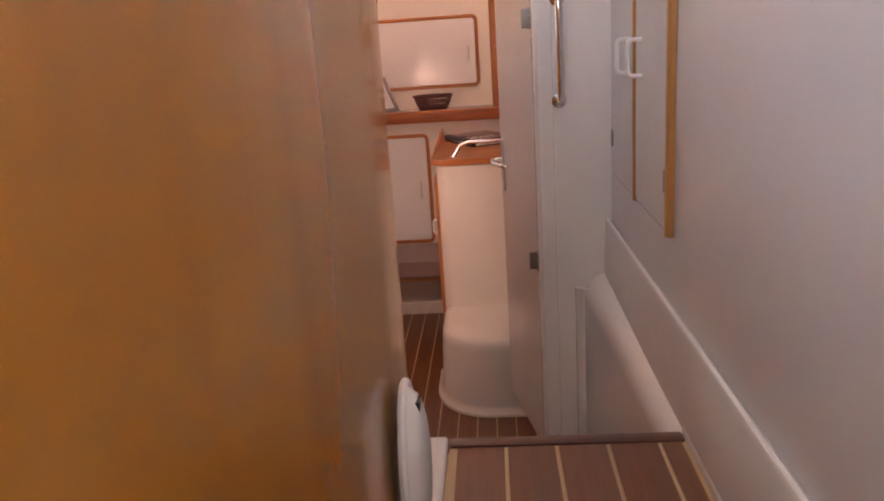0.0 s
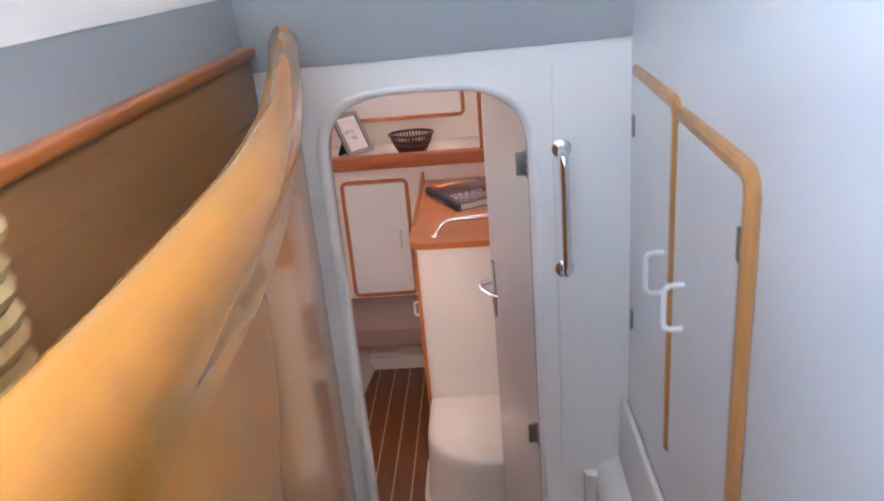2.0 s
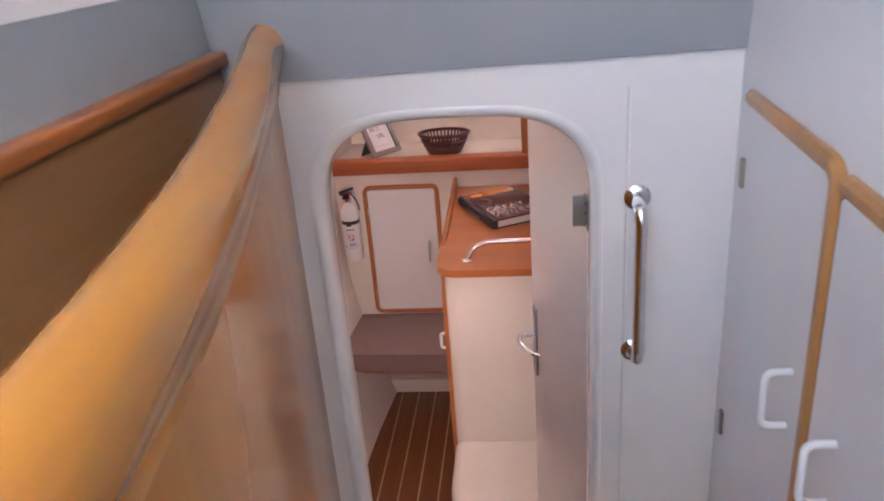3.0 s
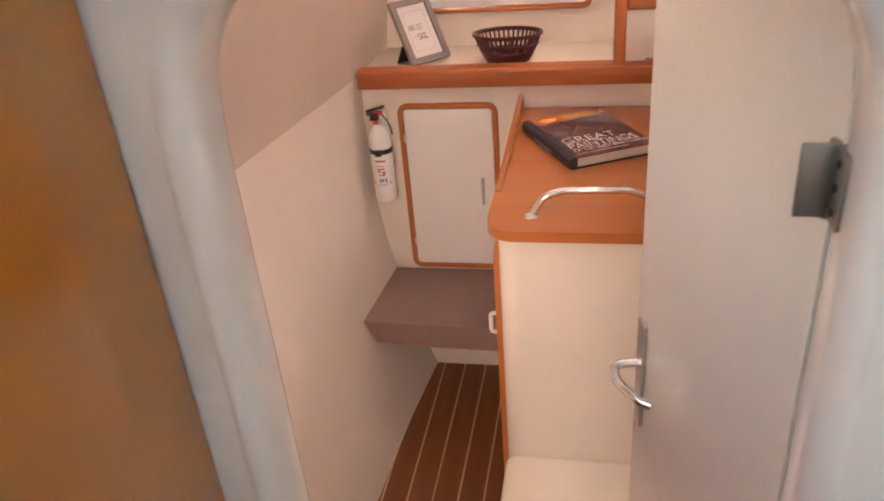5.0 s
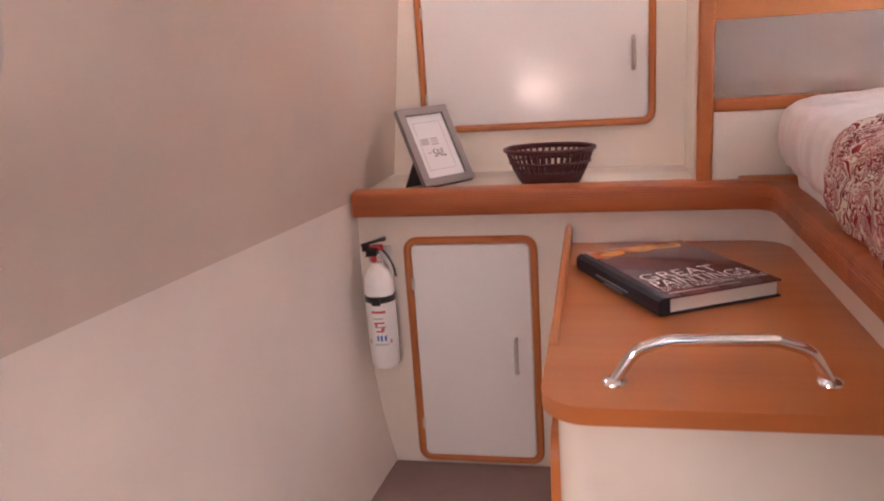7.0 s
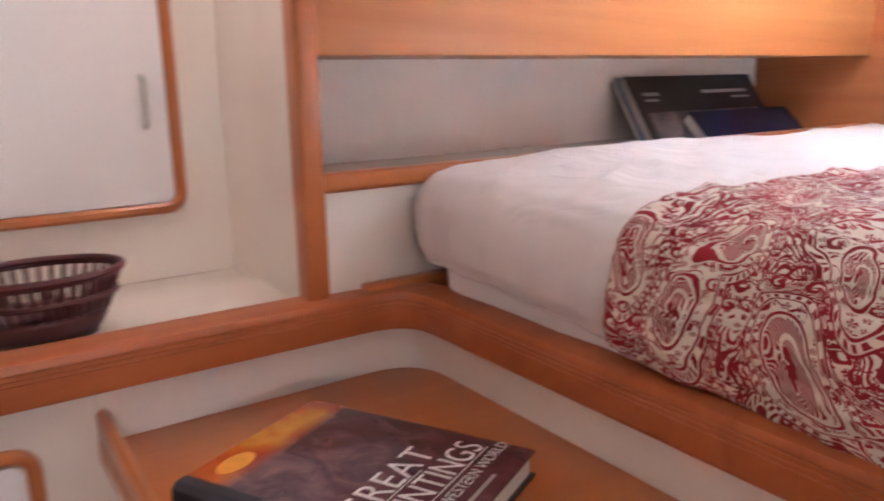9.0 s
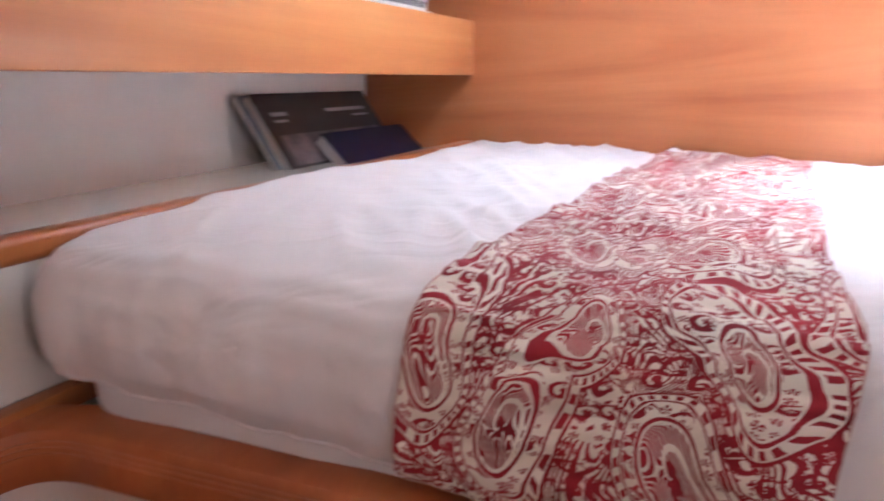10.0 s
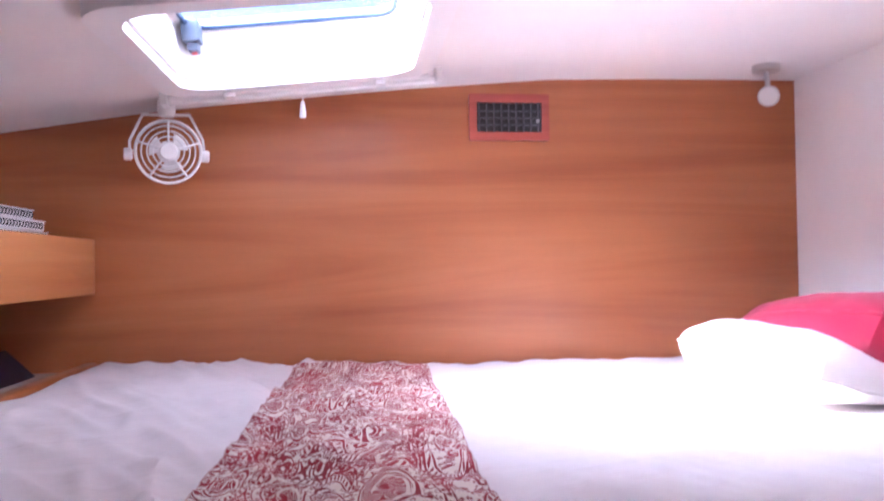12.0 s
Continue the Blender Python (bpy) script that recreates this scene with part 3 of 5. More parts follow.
def cabin_door():
    ux = Vector((0.722 - 0.832, 3.25 - 2.742, 0)).normalized()
    n = Vector((-ux.y, ux.x, 0))
    M = Matrix.Translation((0.828, 2.742, 0)) @ Matrix((ux, Vector((0, 0, 1)), -n)).transposed().to_4x4()
    d = tagged(new("door_1"), "open cream cabin door with a chrome lever handle", "door", kind="structure")
    out = []
    x0, x1, z0, z1 = 0.0, 0.508, 0.175, 1.95
    cx, hw = (x0 + x1) / 2, (x1 - x0) / 2
    for k in range(29):
        t = math.pi * k / 28
        c, s = math.cos(t), math.sin(t)
        out.append((cx + hw * math.copysign(abs(c) ** .62, c), z1 - 0.20 + 0.20 * abs(s) ** .62))
    out += [(x0, z0 + 0.05), (x0 + 0.05, z0), (x1 - 0.05, z0), (x1 - 0.012, z0 + 0.02), (x1, z0 + 0.06)]
    bm = slab(out, [], 0.03, M)
    part("leaf", bm, GEL, d, "cream laminated leaf with rounded corners")
    # handle plate and lever on the face towards the cabin way
    hx, side = 0.470, 0.0
    for name, s in (("handle", 0.031), ("handle", -0.001)):
        sg = 1 if s > 0 else -1
        pl = slab(rrect(hx - 0.016, hx + 0.016, 1.086, 1.297, 0.006), [], 0.006 * sg, M @ Matrix.Translation((0, 0, s)))
        p = part("handle_plate", pl, STEEL, d, "narrow chrome handle plate")
        path = fillet([(hx, 1.215, s), (hx, 1.215, s + 0.050 * sg), (hx - 0.04, 1.212, s + 0.052 * sg), (hx - 0.080, 1.202, s + 0.030 * sg), (hx - 0.088, 1.198, s + 0.010 * sg)], 0.02)
        part("lever", tube([M @ Vector(q) for q in path], 0.008, 10, up=(0.3, 0.2, 1)), CHROME, p, "curved chrome lever")
        part("keyhole", lathe([(0.008, 0), (0.008, 0.008)], 12, M @ Matrix.Translation((hx, 1.12, s))), BLACK, p)
    for z in (0.918, 1.746):
        h = bmesh.new()
        box(h, 0.800, 0.834, 2.742, 2.7475, z - 0.031, z + 0.031, 0.001)
        box(h, 0.8245, 0.8285, 2.715, 2.744, z - 0.031, z + 0.031, 0.001)
        hp = part("hinge", h, HINGE, d, "dull steel hinge")
        for k in (-0.02, 0.0, 0.02):
            part("screw", lathe([(0.0035, 0), (0.0035, 0.0015)], 8, Matrix.Translation((0.8245, 2.729, z + k)) @ Matrix.Rotation(radians(-90), 4, 'Y')), BLACK, hp)
        part("pin", lathe([(0.006, z - 0.033), (0.006, z + 0.033)], 10, Matrix.Translation((0.826, 2.748, 0))), HINGE, hp)


cabin_door()


def grab_bar():
    g = thing("grab_bar", "upright chrome grab bar on the white bulkhead", "grab bar")
    path = fillet([(0.908, 2.662, 1.800), (0.908, 2.612, 1.795), (0.910, 2.606, 1.77), (0.911, 2.606, 1.51), (0.911, 2.612, 1.487), (0.911, 2.662, 1.482)], 0.02)
    part("bar", tube(path, 0.0115, 12, up=(1, 0, 0)), CHROME, g)
    for z in (1.800, 1.482):
        fl = part("flange", lathe([(0.024, 0), (0.024, 0.004), (0.019, 0.008), (0.012, 0.01)], 20, Matrix.Translation((0.91, 2.664, z)) @ Matrix.Rotation(radians(90), 4, 'X')), CHROME, g)
        for a in (90, 210, 330):
            part("screw", lathe([(0.003, 0), (0.003, 0.002)], 8, Matrix.Translation((0.91 + 0.018 * math.cos(radians(a)), 2.659, z + 0.018 * math.sin(radians(a)))) @ Matrix.Rotation(radians(90), 4, 'X')), STEEL, fl)


grab_bar()


def wall_locker(y_far, y_near, z_top, handle_y, label):
    c = thing("wall_locker", label, "locker", "lockers in the companionway wall")
    part("door", slab(rrect(y_near + 0.02, y_far, 1.245, z_top - 0.012, 0.012), [], 0.012, at_x(1.072)), LAMW, c, "glossy white locker door")
    # black plate showing 4 mm round the door, put there as gap shade
    part("gap_shade", slab(rrect(y_near + 0.016, y_far + 0.004, 1.241, z_top - 0.010, 0.012), [], 0.010, at_x(1.0735)), BLACK, c, "dark strip standing for the shade in the door gap")
    fr = bmesh.new()
    path = fillet([(1.077, y_far + 0.002, z_top), (1.077, y_near + 0.012, z_top - 0.006), (1.077, y_near + 0.010, 1.235)], 0.035, 8)
    sweep(fr, path, [(-0.013, -0.008), (0.013, -0.008), (0.013, 0.004), (0.006, 0.010), (-0.006, 0.010), (-0.013, 0.004)], up=(-1, 0, 0))
    part("frame", fr, PALE, c, "rounded pale wooden edging")
    hd = [(1.072, handle_y, 1.668), (1.036, handle_y, 1.668), (1.036, handle_y, 1.578), (1.072, handle_y, 1.578)]
    part("handle", tube(fillet(hd, 0.016), 0.0052, 10, up=(0, 1, 0)), PLAST, c, "white bow handle")
    for z in (1.36, 1.86):
        part("hinge", bx(1.066, 1.074, y_near + 0.018 if y_near < 2 else y_far - 0.014, y_near + 0.032 if y_near < 2 else y_far, z - 0.025, z + 0.025, bevel=0.001), HINGE, c)


wall_locker(2.60, 2.215, 1.985, 2.285, "white wall locker with pale wood edging, beside the bulkhead")
wall_locker(2.205, 1.815, 1.968, 2.125, "white wall locker with pale wood edging, beside the landing")


def stair_fitting():
    f = thing("stair_light", "white oval plastic fitting low on the varnished partition", "light fitting")
    M = Matrix.Translation((0.520, 1.27, 1.010)) @ Matrix.Rotation(radians(90), 4, 'Y')
    def dome(u, v):
        a, r = 2 * math.pi * u, 1 - v
        return M @ Vector((0.142 * r * math.cos(a), 0.085 * r * math.sin(a), 0.036 * (1 - r ** 4) ** 0.6))
    bm = grid(28, 8, dome, close_u=True)
    bmesh.ops.remove_doubles(bm, verts=bm.verts, dist=1e-5)
    part("cover", bm, PLAST, f)
    part("rim", tube([M @ Vector((0.144 * math.cos(2 * math.pi * k / 28), 0.087 * math.sin(2 * math.pi * k / 28), 0.002)) for k in range(28)], 0.008, 8, closed=True, up=(1, 0, 0)), PLAST, f)
    part("slot", bx(0.538, 0.548, 1.25, 1.28, 1.110, 1.130), BLACK, f)


stair_fitting()


def wicker():
    m = material("straw", (0.52, 0.40, 0.22), 0.75)
    nt, n, l, b = nodes_of(m)
    inf = nt.nodes.new("ShaderNodeNewGeometry")
    l.new(ramp(nt, inf.outputs["Random Per Island"], [(0.0, (0.36, 0.22, 0.08)), (0.5, (0.50, 0.34, 0.14)), (1.0, (0.61, 0.46, 0.23))]), b.inputs["Base Color"])
    w = thing("wicker_basket", "woven pale straw basket on the saloon counter", "basket")
    x0, x1, y0, y1, z0, z1 = 0.20, 0.395, 0.94, 1.32, 1.882, 2.130
    # dark box inside the weave: shade between the straws put into its colour
    part("liner", bx(x0 + 0.012, x1 - 0.012, y0 + 0.012, y1 - 0.012, z0, z1 - 0.02), material("straw_shadow", (0.22, 0.15, 0.07), 0.9), w)
    bm = bmesh.new()
    loop = rrect(x0, x1, y0, y1, 0.04, 4)
    P = [Vector((x, y, 0)) for x, y in loop]
    ring = []
    for a, b2 in zip(P, P[1:] + P[:1]):
        k = max(1, int((b2 - a).length / 0.018))
        ring += [a.lerp(b2, i / k) for i in range(k)]
    rows = 14
    for r in range(rows):
        z = z0 + 0.008 + (z1 - z0) * r / rows
        for i, p in enumerate(ring):
            if (i + r) % 2:
                continue
            q = ring[(i + 2) % len(ring)]
            mid = (p + q) / 2
            out = (mid - Vector(((x0 + x1) / 2, (y0 + y1) / 2, 0))).normalized() * 0.006
            sweep(bm, [p + Vector((0, 0, z)), mid + out + Vector((0, 0, z + 0.003)), q + Vector((0, 0, z))], circle(0.009, 5, 0.6, 1.0))
    part("weave", bm, m, w)
    part("rim", tube([Vector((p.x, p.y, z1)) for p in ring], 0.012, 8, closed=True), m, w)


wicker()


# ---- cabin: lockers, seat and small things round the shelf ----
def locker_door(name, y, x0, x1, z0, z1, hx, hz0, hz1, label, hinges):
    c = thing(name, label, "cupboard")
    fr = bmesh.new()
    sweep(fr, [Vector((x, y, z)) for x, z in rrect(x0, x1, z0, z1, 0.028, 5)], [(-0.010, -0.004), (0.010, -0.004), (0.010, 0.008), (0.004, 0.013), (-0.004, 0.013), (-0.010, 0.008)], closed=True, up=(0, -1, 0))
    part("frame", fr, CHERRY_Z, c, "rounded cherry wood edging")
    d = part("door", slab(rrect(x0 + 0.013, x1 - 0.013, z0 + 0.013, z1 - 0.013, 0.016), [], -0.010, at_y(y)), LAMW, c, "glossy white door panel")
    part("handle", tube(fillet([(hx, y - 0.008, hz0), (hx, y - 0.032, hz0 + 0.008), (hx, y - 0.032, hz1 - 0.008), (hx, y - 0.008, hz1)], 0.012), 0.0055, 8, up=(1, 0, 0)), STEEL, d, "brushed steel bow handle")
    for z in hinges:
        part("hinge", bx(x0 + 0.008, x0 + 0.016, y - 0.016, y - 0.008, z - 0.016, z + 0.016, bevel=0.001), STEEL, c)


locker_door("cupboard", 4.762, -0.057, 0.292, 0.478, 1.142, 0.236, 0.755, 0.858, "white cupboard door with cherry edging under the shelf", (0.59, 1.02))
locker_door("cupboard", 5.10, -0.056, 0.618, 1.405, 1.826, 0.566, 1.555, 1.645, "wide white cupboard door with cherry edging above the shelf", (1.5, 1.75))


def seat():
    s = thing("seat", "mauve-grey upholstered corner seat against the hull", "seat")
    bm = bmesh.new()
    pts = [(-0.16, 4.758), (-0.20, 4.42), (-0.175, 4.362), (0.398, 4.345), (0.398, 4.758)]
    slab(pts[::-1], [], 0.105, Matrix.Translation((0, 0, 0.355)), bm=bm)
    for v in bm.verts:
        if v.co.z < 0.4 and v.co.x < 0:
            v.co.x += 0.055
    es = [e for e in bm.edges if len(e.link_faces) == 2 and e.calc_face_angle(0) > 0.3]
    bmesh.ops.bevel(bm, geom=es, offset=0.016, segments=3, affect='EDGES')
    part("cushion", bm, GREYFAB, s)
    part("base", slab([(-0.09, 4.758), (-0.11, 4.42), (-0.08, 4.40), (0.398, 4.385), (0.398, 4.758)][::-1], [], 0.02, Matrix.Translation((0, 0, 0.334))), CHERRY_X, s, "thin wooden seat board")


seat()
structure("baseboard", bx(-0.1, 0.40, 4.735, 4.762, -0.012, 0.075, bevel=0.008), GEL, "cream moulded kick board under the seat", "baseboard")


def extinguisher():
    e = thing("fire_extinguisher", "white fire extinguisher strapped to the wall beside the cupboard", "extinguisher", at=Matrix.Translation((-0.125, 4.688, 0.80)))
    R = 0.040
    part("cylinder", lathe([(0.020, 0), (0.034, 0.004), (R, 0.016), (R, 0.235), (0.037, 0.262), (0.028, 0.282), (0.018, 0.292), (0.015, 0.305)], 28), PLAST, e, "white enamelled cylinder")
    part("neck", lathe([(0.016, 0.300), (0.016, 0.318), (0.012, 0.325)], 16), STEEL, e)
    g = part("gauge", lathe([(0.015, 0), (0.015, 0.012), (0.012, 0.015)], 18, Matrix.Translation((0, -0.012, 0.318)) @ Matrix.Rotation(radians(90), 4, 'X')), CHROME, e, "round pressure gauge with a red dial")
    part("dial", lathe([(0.010, 0.0155), (0.010, 0.0165)], 16, Matrix.Translation((0, -0.012, 0.318)) @ Matrix.Rotation(radians(90), 4, 'X')), material("dial_red", (0.55, 0.05, 0.05), 0.4), g)
    bm = bmesh.new()
    sweep(bm, [(0.0, 0.015, 0.335), (0.0, -0.03, 0.342), (0.006, -0.062, 0.335)], [(-0.016, 0), (0.016, 0), (0.014, 0.012), (-0.014, 0.012)])
    sweep(bm, [(-0.03, 0.012, 0.328), (-0.025, -0.01, 0.352), (0.02, -0.02, 0.366), (0.034, -0.02, 0.368)], [(-0.012, 0), (0.012, 0), (0.012, 0.007), (-0.012, 0.007)])
    part("lever", bm, BLACK, e, "black squeeze lever")
    part("safety_tag", bx(-0.004, 0.030, -0.034, -0.028, 0.345, 0.356), material("tag_red", (0.55, 0.03, 0.04), 0.5), e)
    part("cord", tube(smooth_path([(0.02, -0.01, 0.34), (0.04, -0.02, 0.32), (0.05, -0.015, 0.29), (0.052, -0.01, 0.265)], 5), 0.003, 6), BLACK, e)
    st = part("strap", lathe([(R + 0.0005, 0.196), (R + 0.003, 0.197), (R + 0.003, 0.213), (R + 0.0005, 0.214)], 28), BLACK, e, "black retaining strap")
    part("buckle", bx(-0.012, 0.012, -R - 0.008, -R, 0.192, 0.216, bevel=0.002), BLACK, st)
    part("bracket", bx(-0.022, 0.022, 0.036, 0.072, 0.02, 0.33, bevel=0.003), PLAST, e)
    inks = dict(red=material("ink_red", (0.55, 0.10, 0.10), 0.6), blue=material("ink_blue", (0.06, 0.20, 0.50), 0.6), grey=material("ink_grey", (0.45, 0.42, 0.42), 0.6))

    def mark(ink, a0, a1, z0, z1):
        def fn(u, v):
            a = radians(-90 + a0 + (a1 - a0) * u)
            return Vector(((R + 0.0008) * math.cos(a), (R + 0.0008) * math.sin(a), z0 + (z1 - z0) * v))
        part("label_mark", grid(6, 1, fn), inks[ink], e)
    mark("red", -25, 32, 0.168, 0.175)
    for k in range(4):
        mark("red" if k % 2 else "grey", -22 + 4 * k, 20 + 5 * (k % 3), 0.150 - 0.012 * k, 0.155 - 0.012 * k)
    mark("red", -14, -4, 0.128, 0.142)
    mark("red", 10, 22, 0.118, 0.130)
    for a in (-10, 4, 20):
        mark("blue", a, a + 9, 0.088, 0.104)
    mark("grey", -20, 34, 0.076, 0.080)
    mark("red", -48, -38, 0.080, 0.090)
    mark("red", 42, 50, 0.080, 0.090)


extinguisher()


def picture_frame():
    ux = Vector((0.105, 0.120, 0)).normalized()
    lean = (Vector((0, 0, 1)) + 0.577 * Vector((-ux.y, ux.x, 0))).normalized()
    n = ux.cross(lean)
    M = Matrix.Translation((0.000, 4.768, 1.282)) @ Matrix((ux, lean, n)).transposed().to_4x4()
    f = thing("picture_frame", "grey wooden picture frame holding a printed motto card", "picture frame")
    W, H = 0.172, 0.235
    bm = slab(rrect(0, W, 0, H, 0.003, 2), [rrect(0.022, W - 0.022, 0.022, H - 0.022, 0.001, 1)], 0.016, M)
    part("frame", bm, painted("grey_frame", (0.24, 0.215, 0.21), 0.55), f)
    part("backing", slab(rrect(0.01, W - 0.01, 0.01, H - 0.01, 0.002, 1), [], 0.004, M @ Matrix.Translation((0, 0, -0.004))), BLACK, f)
    paper = part("print", slab(rrect(0.02, W - 0.02, 0.02, H - 0.02, 0.001, 1), [], 0.006, M @ Matrix.Translation((0, 0, 0.001))), painted("paper", (0.72, 0.72, 0.74), 0.6), f, "white printed card")
    ink = material("ink", (0.10, 0.10, 0.11), 0.7)
    thin = material("thin_line", (0.45, 0.45, 0.47), 0.7)
    bm = bmesh.new()
    slab(rrect(0.040, W - 0.040, 0.046, H - 0.044, 0.001, 1), [rrect(0.0415, W - 0.0415, 0.0475, H - 0.0455, 0.001, 1)], 0.0004, M @ Matrix.Translation((0, 0, 0.0072)), bm=bm)
    part("border", bm, thin, paper)
    ptext("motto", "SAIL", 0.030, M @ Matrix.Translation((0.072, 0.084, 0.0075)) @ Matrix.Diagonal((0.75, 1.15, 1, 1)), ink, paper)
    for x0, x1, y0, y1 in ((0.045, 0.072, 0.122, 0.142), (0.078, 0.104, 0.136, 0.142), (0.078, 0.104, 0.128, 0.133), (0.078, 0.104, 0.120, 0.125), (0.055, 0.068, 0.096, 0.100)):
        part("text_bar", slab([(x0, y0), (x1, y0), (x1, y1), (x0, y1)], [], 0.0004, M @ Matrix.Translation((0, 0, 0.0072))), thin, paper)
    back = bmesh.new()
    slab([(0.02, 0.0), (0.085, 0.0), (0.075, 0.13), (0.04, 0.13)], [], 0.004, M @ Matrix.Translation((0, 0, -0.004)) @ Matrix.Translation((0, 0.13, 0)) @ Matrix.Rotation(radians(52), 4, 'X') @ Matrix.Translation((0, -0.135, 0)), bm=back)
    part("stand", back, BLACK, f)


picture_frame()


def plastic_basket():
    m = painted("maroon_plastic", (0.075, 0.014, 0.016), 0.38)
    b = thing("basket", "oval maroon plastic basket with open slots on the shelf", "basket", at=Matrix.Translation((0.335, 4.86, 1.272)))
    a0, b0, a1, b1, h = 0.078, 0.058, 0.120, 0.085, 0.092
    def el(t, v):
        e = v ** 0.75
        return Vector(((a0 + (a1 - a0) * e) * math.cos(t), (b0 + (b1 - b0) * e) * math.sin(t), 0.004 + h * v))
    bm = bmesh.new()
    N = 64
    lo, tw = 0.0, 0.34
    def ringband(v0, v1, k=4):
        grid(N, k, lambda u, w: el(2 * math.pi * u, v0 + (v1 - v0) * w), bm, close_u=True)
    ringband(0.0, 0.36)
    ringband(0.58, 0.66, 1)
    ringband(0.90, 1.0, 1)
    for k in range(40):
        t0, t1 = 2 * math.pi * k / 40, 2 * math.pi * (k + 0.42) / 40
        sl = part("slat", grid(1, 4, lambda u, w: el(t0 + (t1 - t0) * u, 0.34 + 0.60 * w)), m, b)
        sm = sl.modifiers.new("thick", "SOLIDIFY")
        sm.thickness = 0.004
    grid(N, 1, lambda u, w: Vector((a0 * (1 - w * .98) * math.cos(2 * math.pi * u), b0 * (1 - w * .98) * math.sin(2 * math.pi * u), 0.004)), bm, close_u=True)
    bd = part("body", bm, m, b)
    so = bd.modifiers.new("thick", "SOLIDIFY")
    so.thickness = 0.004
    part("rim", tube([el(2 * math.pi * k / N, 1.0) for k in range(N)], 0.006, 8, closed=True), m, b, "rounded maroon rim")
    part("waist", tube([el(2 * math.pi * k / N, 0.62) + Vector((0.001, 0, 0)) for k in range(N)], 0.0042, 6, closed=True), m, b)


plastic_basket()


def book():
    ux, uy = Vector((0.244, 0.125, 0)).normalized(), Vector((-0.125, 0.244, 0)).normalized()
    M = Matrix.Translation((0.578, 4.195, 1.1305)) @ Matrix((ux, uy, Vector((0, 0, 1)))).transposed().to_4x4()
    W, H, T = 0.270, 0.355, 0.036
    cover = material("art_cover", (0.12, 0.06, 0.07), 0.25, coat=0.4)
    nt, n, l, b = nodes_of(cover)
    v = coords(nt)
    art = noise_tex(nt, coords(nt, (9, 5, 1)), 2.2, 7, 0.65, 1.5)
    col = ramp(nt, art, [(0.25, (0.018, 0.010, 0.016)), (0.45, (0.085, 0.045, 0.060)), (0.6, (0.16, 0.09, 0.10)), (0.75, (0.26, 0.13, 0.10))])
    sep = nt.nodes.new("ShaderNodeSeparateXYZ")
    l.new(v, sep.inputs[0])
    top = ramp(nt, sep.outputs[1], [(0.285, (0, 0, 0)), (0.315, (1, 1, 1))])
    sunset = ramp(nt, noise_tex(nt, v, 9, 4), [(0.4, (0.42, 0.06, 0.012)), (0.55, (0.60, 0.16, 0.02)), (0.68, (0.75, 0.38, 0.05))])
    col = mix(nt, top, col, sunset)
    low = ramp(nt, sep.outputs[1], [(0.10, (1, 1, 1)), (0.16, (0, 0, 0))])
    col = mix(nt, low, col, mix(nt, 0.6, col, (0.11, 0.02, 0.025)))
    l.new(col, b.inputs["Base Color"])
    navy = painted("navy_cloth", (0.020, 0.020, 0.032), 0.5)
    k = thing("art_book", "large hardback art book lying on the cherry worktop", "book", at=M)
    part("page_block", bx(0.006, W - 0.006, 0.006, H - 0.006, 0.004, T - 0.004), painted("page_edges", (0.66, 0.62, 0.55), 0.8), k, "cream page block")
    part("back_cover", bx(0.0, W, 0.0, H, 0.0, 0.004, bevel=0.001), navy, k)
    fc = part("front_cover", bx(0.012, W, 0.0, H, T - 0.004, T, bevel=0.001), cover, k, "dark painted cover with a red sky")
    bm = bmesh.new()
    sweep(bm, [(0.010, 0, T / 2), (0.010, H, T / 2)], [(0.012, -T / 2), (0.012, T / 2 + 0.0006), (-0.004, T / 2 + 0.0006), (-0.012, T / 2 - 0.006), (-0.0135, 0), (-0.012, -T / 2 + 0.006), (-0.004, -T / 2)])
    part("spine", bm, navy, k, "dark navy rounded spine")
    ink = material("title_ink", (0.74, 0.71, 0.69), 0.5)
    cap = lambda s, x, y, size, sx=1.0, bold=-0.0004: ptext("title", s, size, Matrix.Translation((x, y, T + 0.0004)) @ Matrix.Diagonal((sx, 1, 1, 1)), ink, fc, 0.0002, bold)
    cap("GREAT", 0.030, 0.108, 0.060, 0.95)
    cap("PAINTINGS", 0.030, 0.062, 0.056, 0.78)
    cap("OF THE WESTERN WORLD", 0.030, 0.036, 0.023, 0.86)
    sun = [(0.072 + 0.030 * math.cos(2 * math.pi * q / 24), 0.322 + 0.017 * math.sin(2 * math.pi * q / 24)) for q in range(24)]
    part("cover_sun", slab(sun, [], 0.0003, Matrix.Translation((0, 0, T + 0.0002))), painted("sun_print", (0.72, 0.30, 0.03), 0.35, vary=0.2, scale=30), fc, "yellow printed sun")
    for y0, y1, h in ((0.10, 0.235, 0.0035), (0.12, 0.20, -0.0045)):
        part("spine_print", bx(-0.0142, -0.0125, y0, y1, T / 2 + h - 0.0022, T / 2 + h + 0.0022), material("spine_ink", (0.20, 0.20, 0.23), 0.5), k)
    part("rule", slab([(0.03, 0.058), (0.25, 0.058), (0.25, 0.0592), (0.03, 0.0592)], [], 0.0003, Matrix.Translation((0, 0, T + 0.0003))), ink, fc)
    part("rule", slab([(0.03, 0.104), (0.16, 0.104), (0.16, 0.1052), (0.03, 0.1052)], [], 0.0003, Matrix.Translation((0, 0, T + 0.0003))), ink, fc)
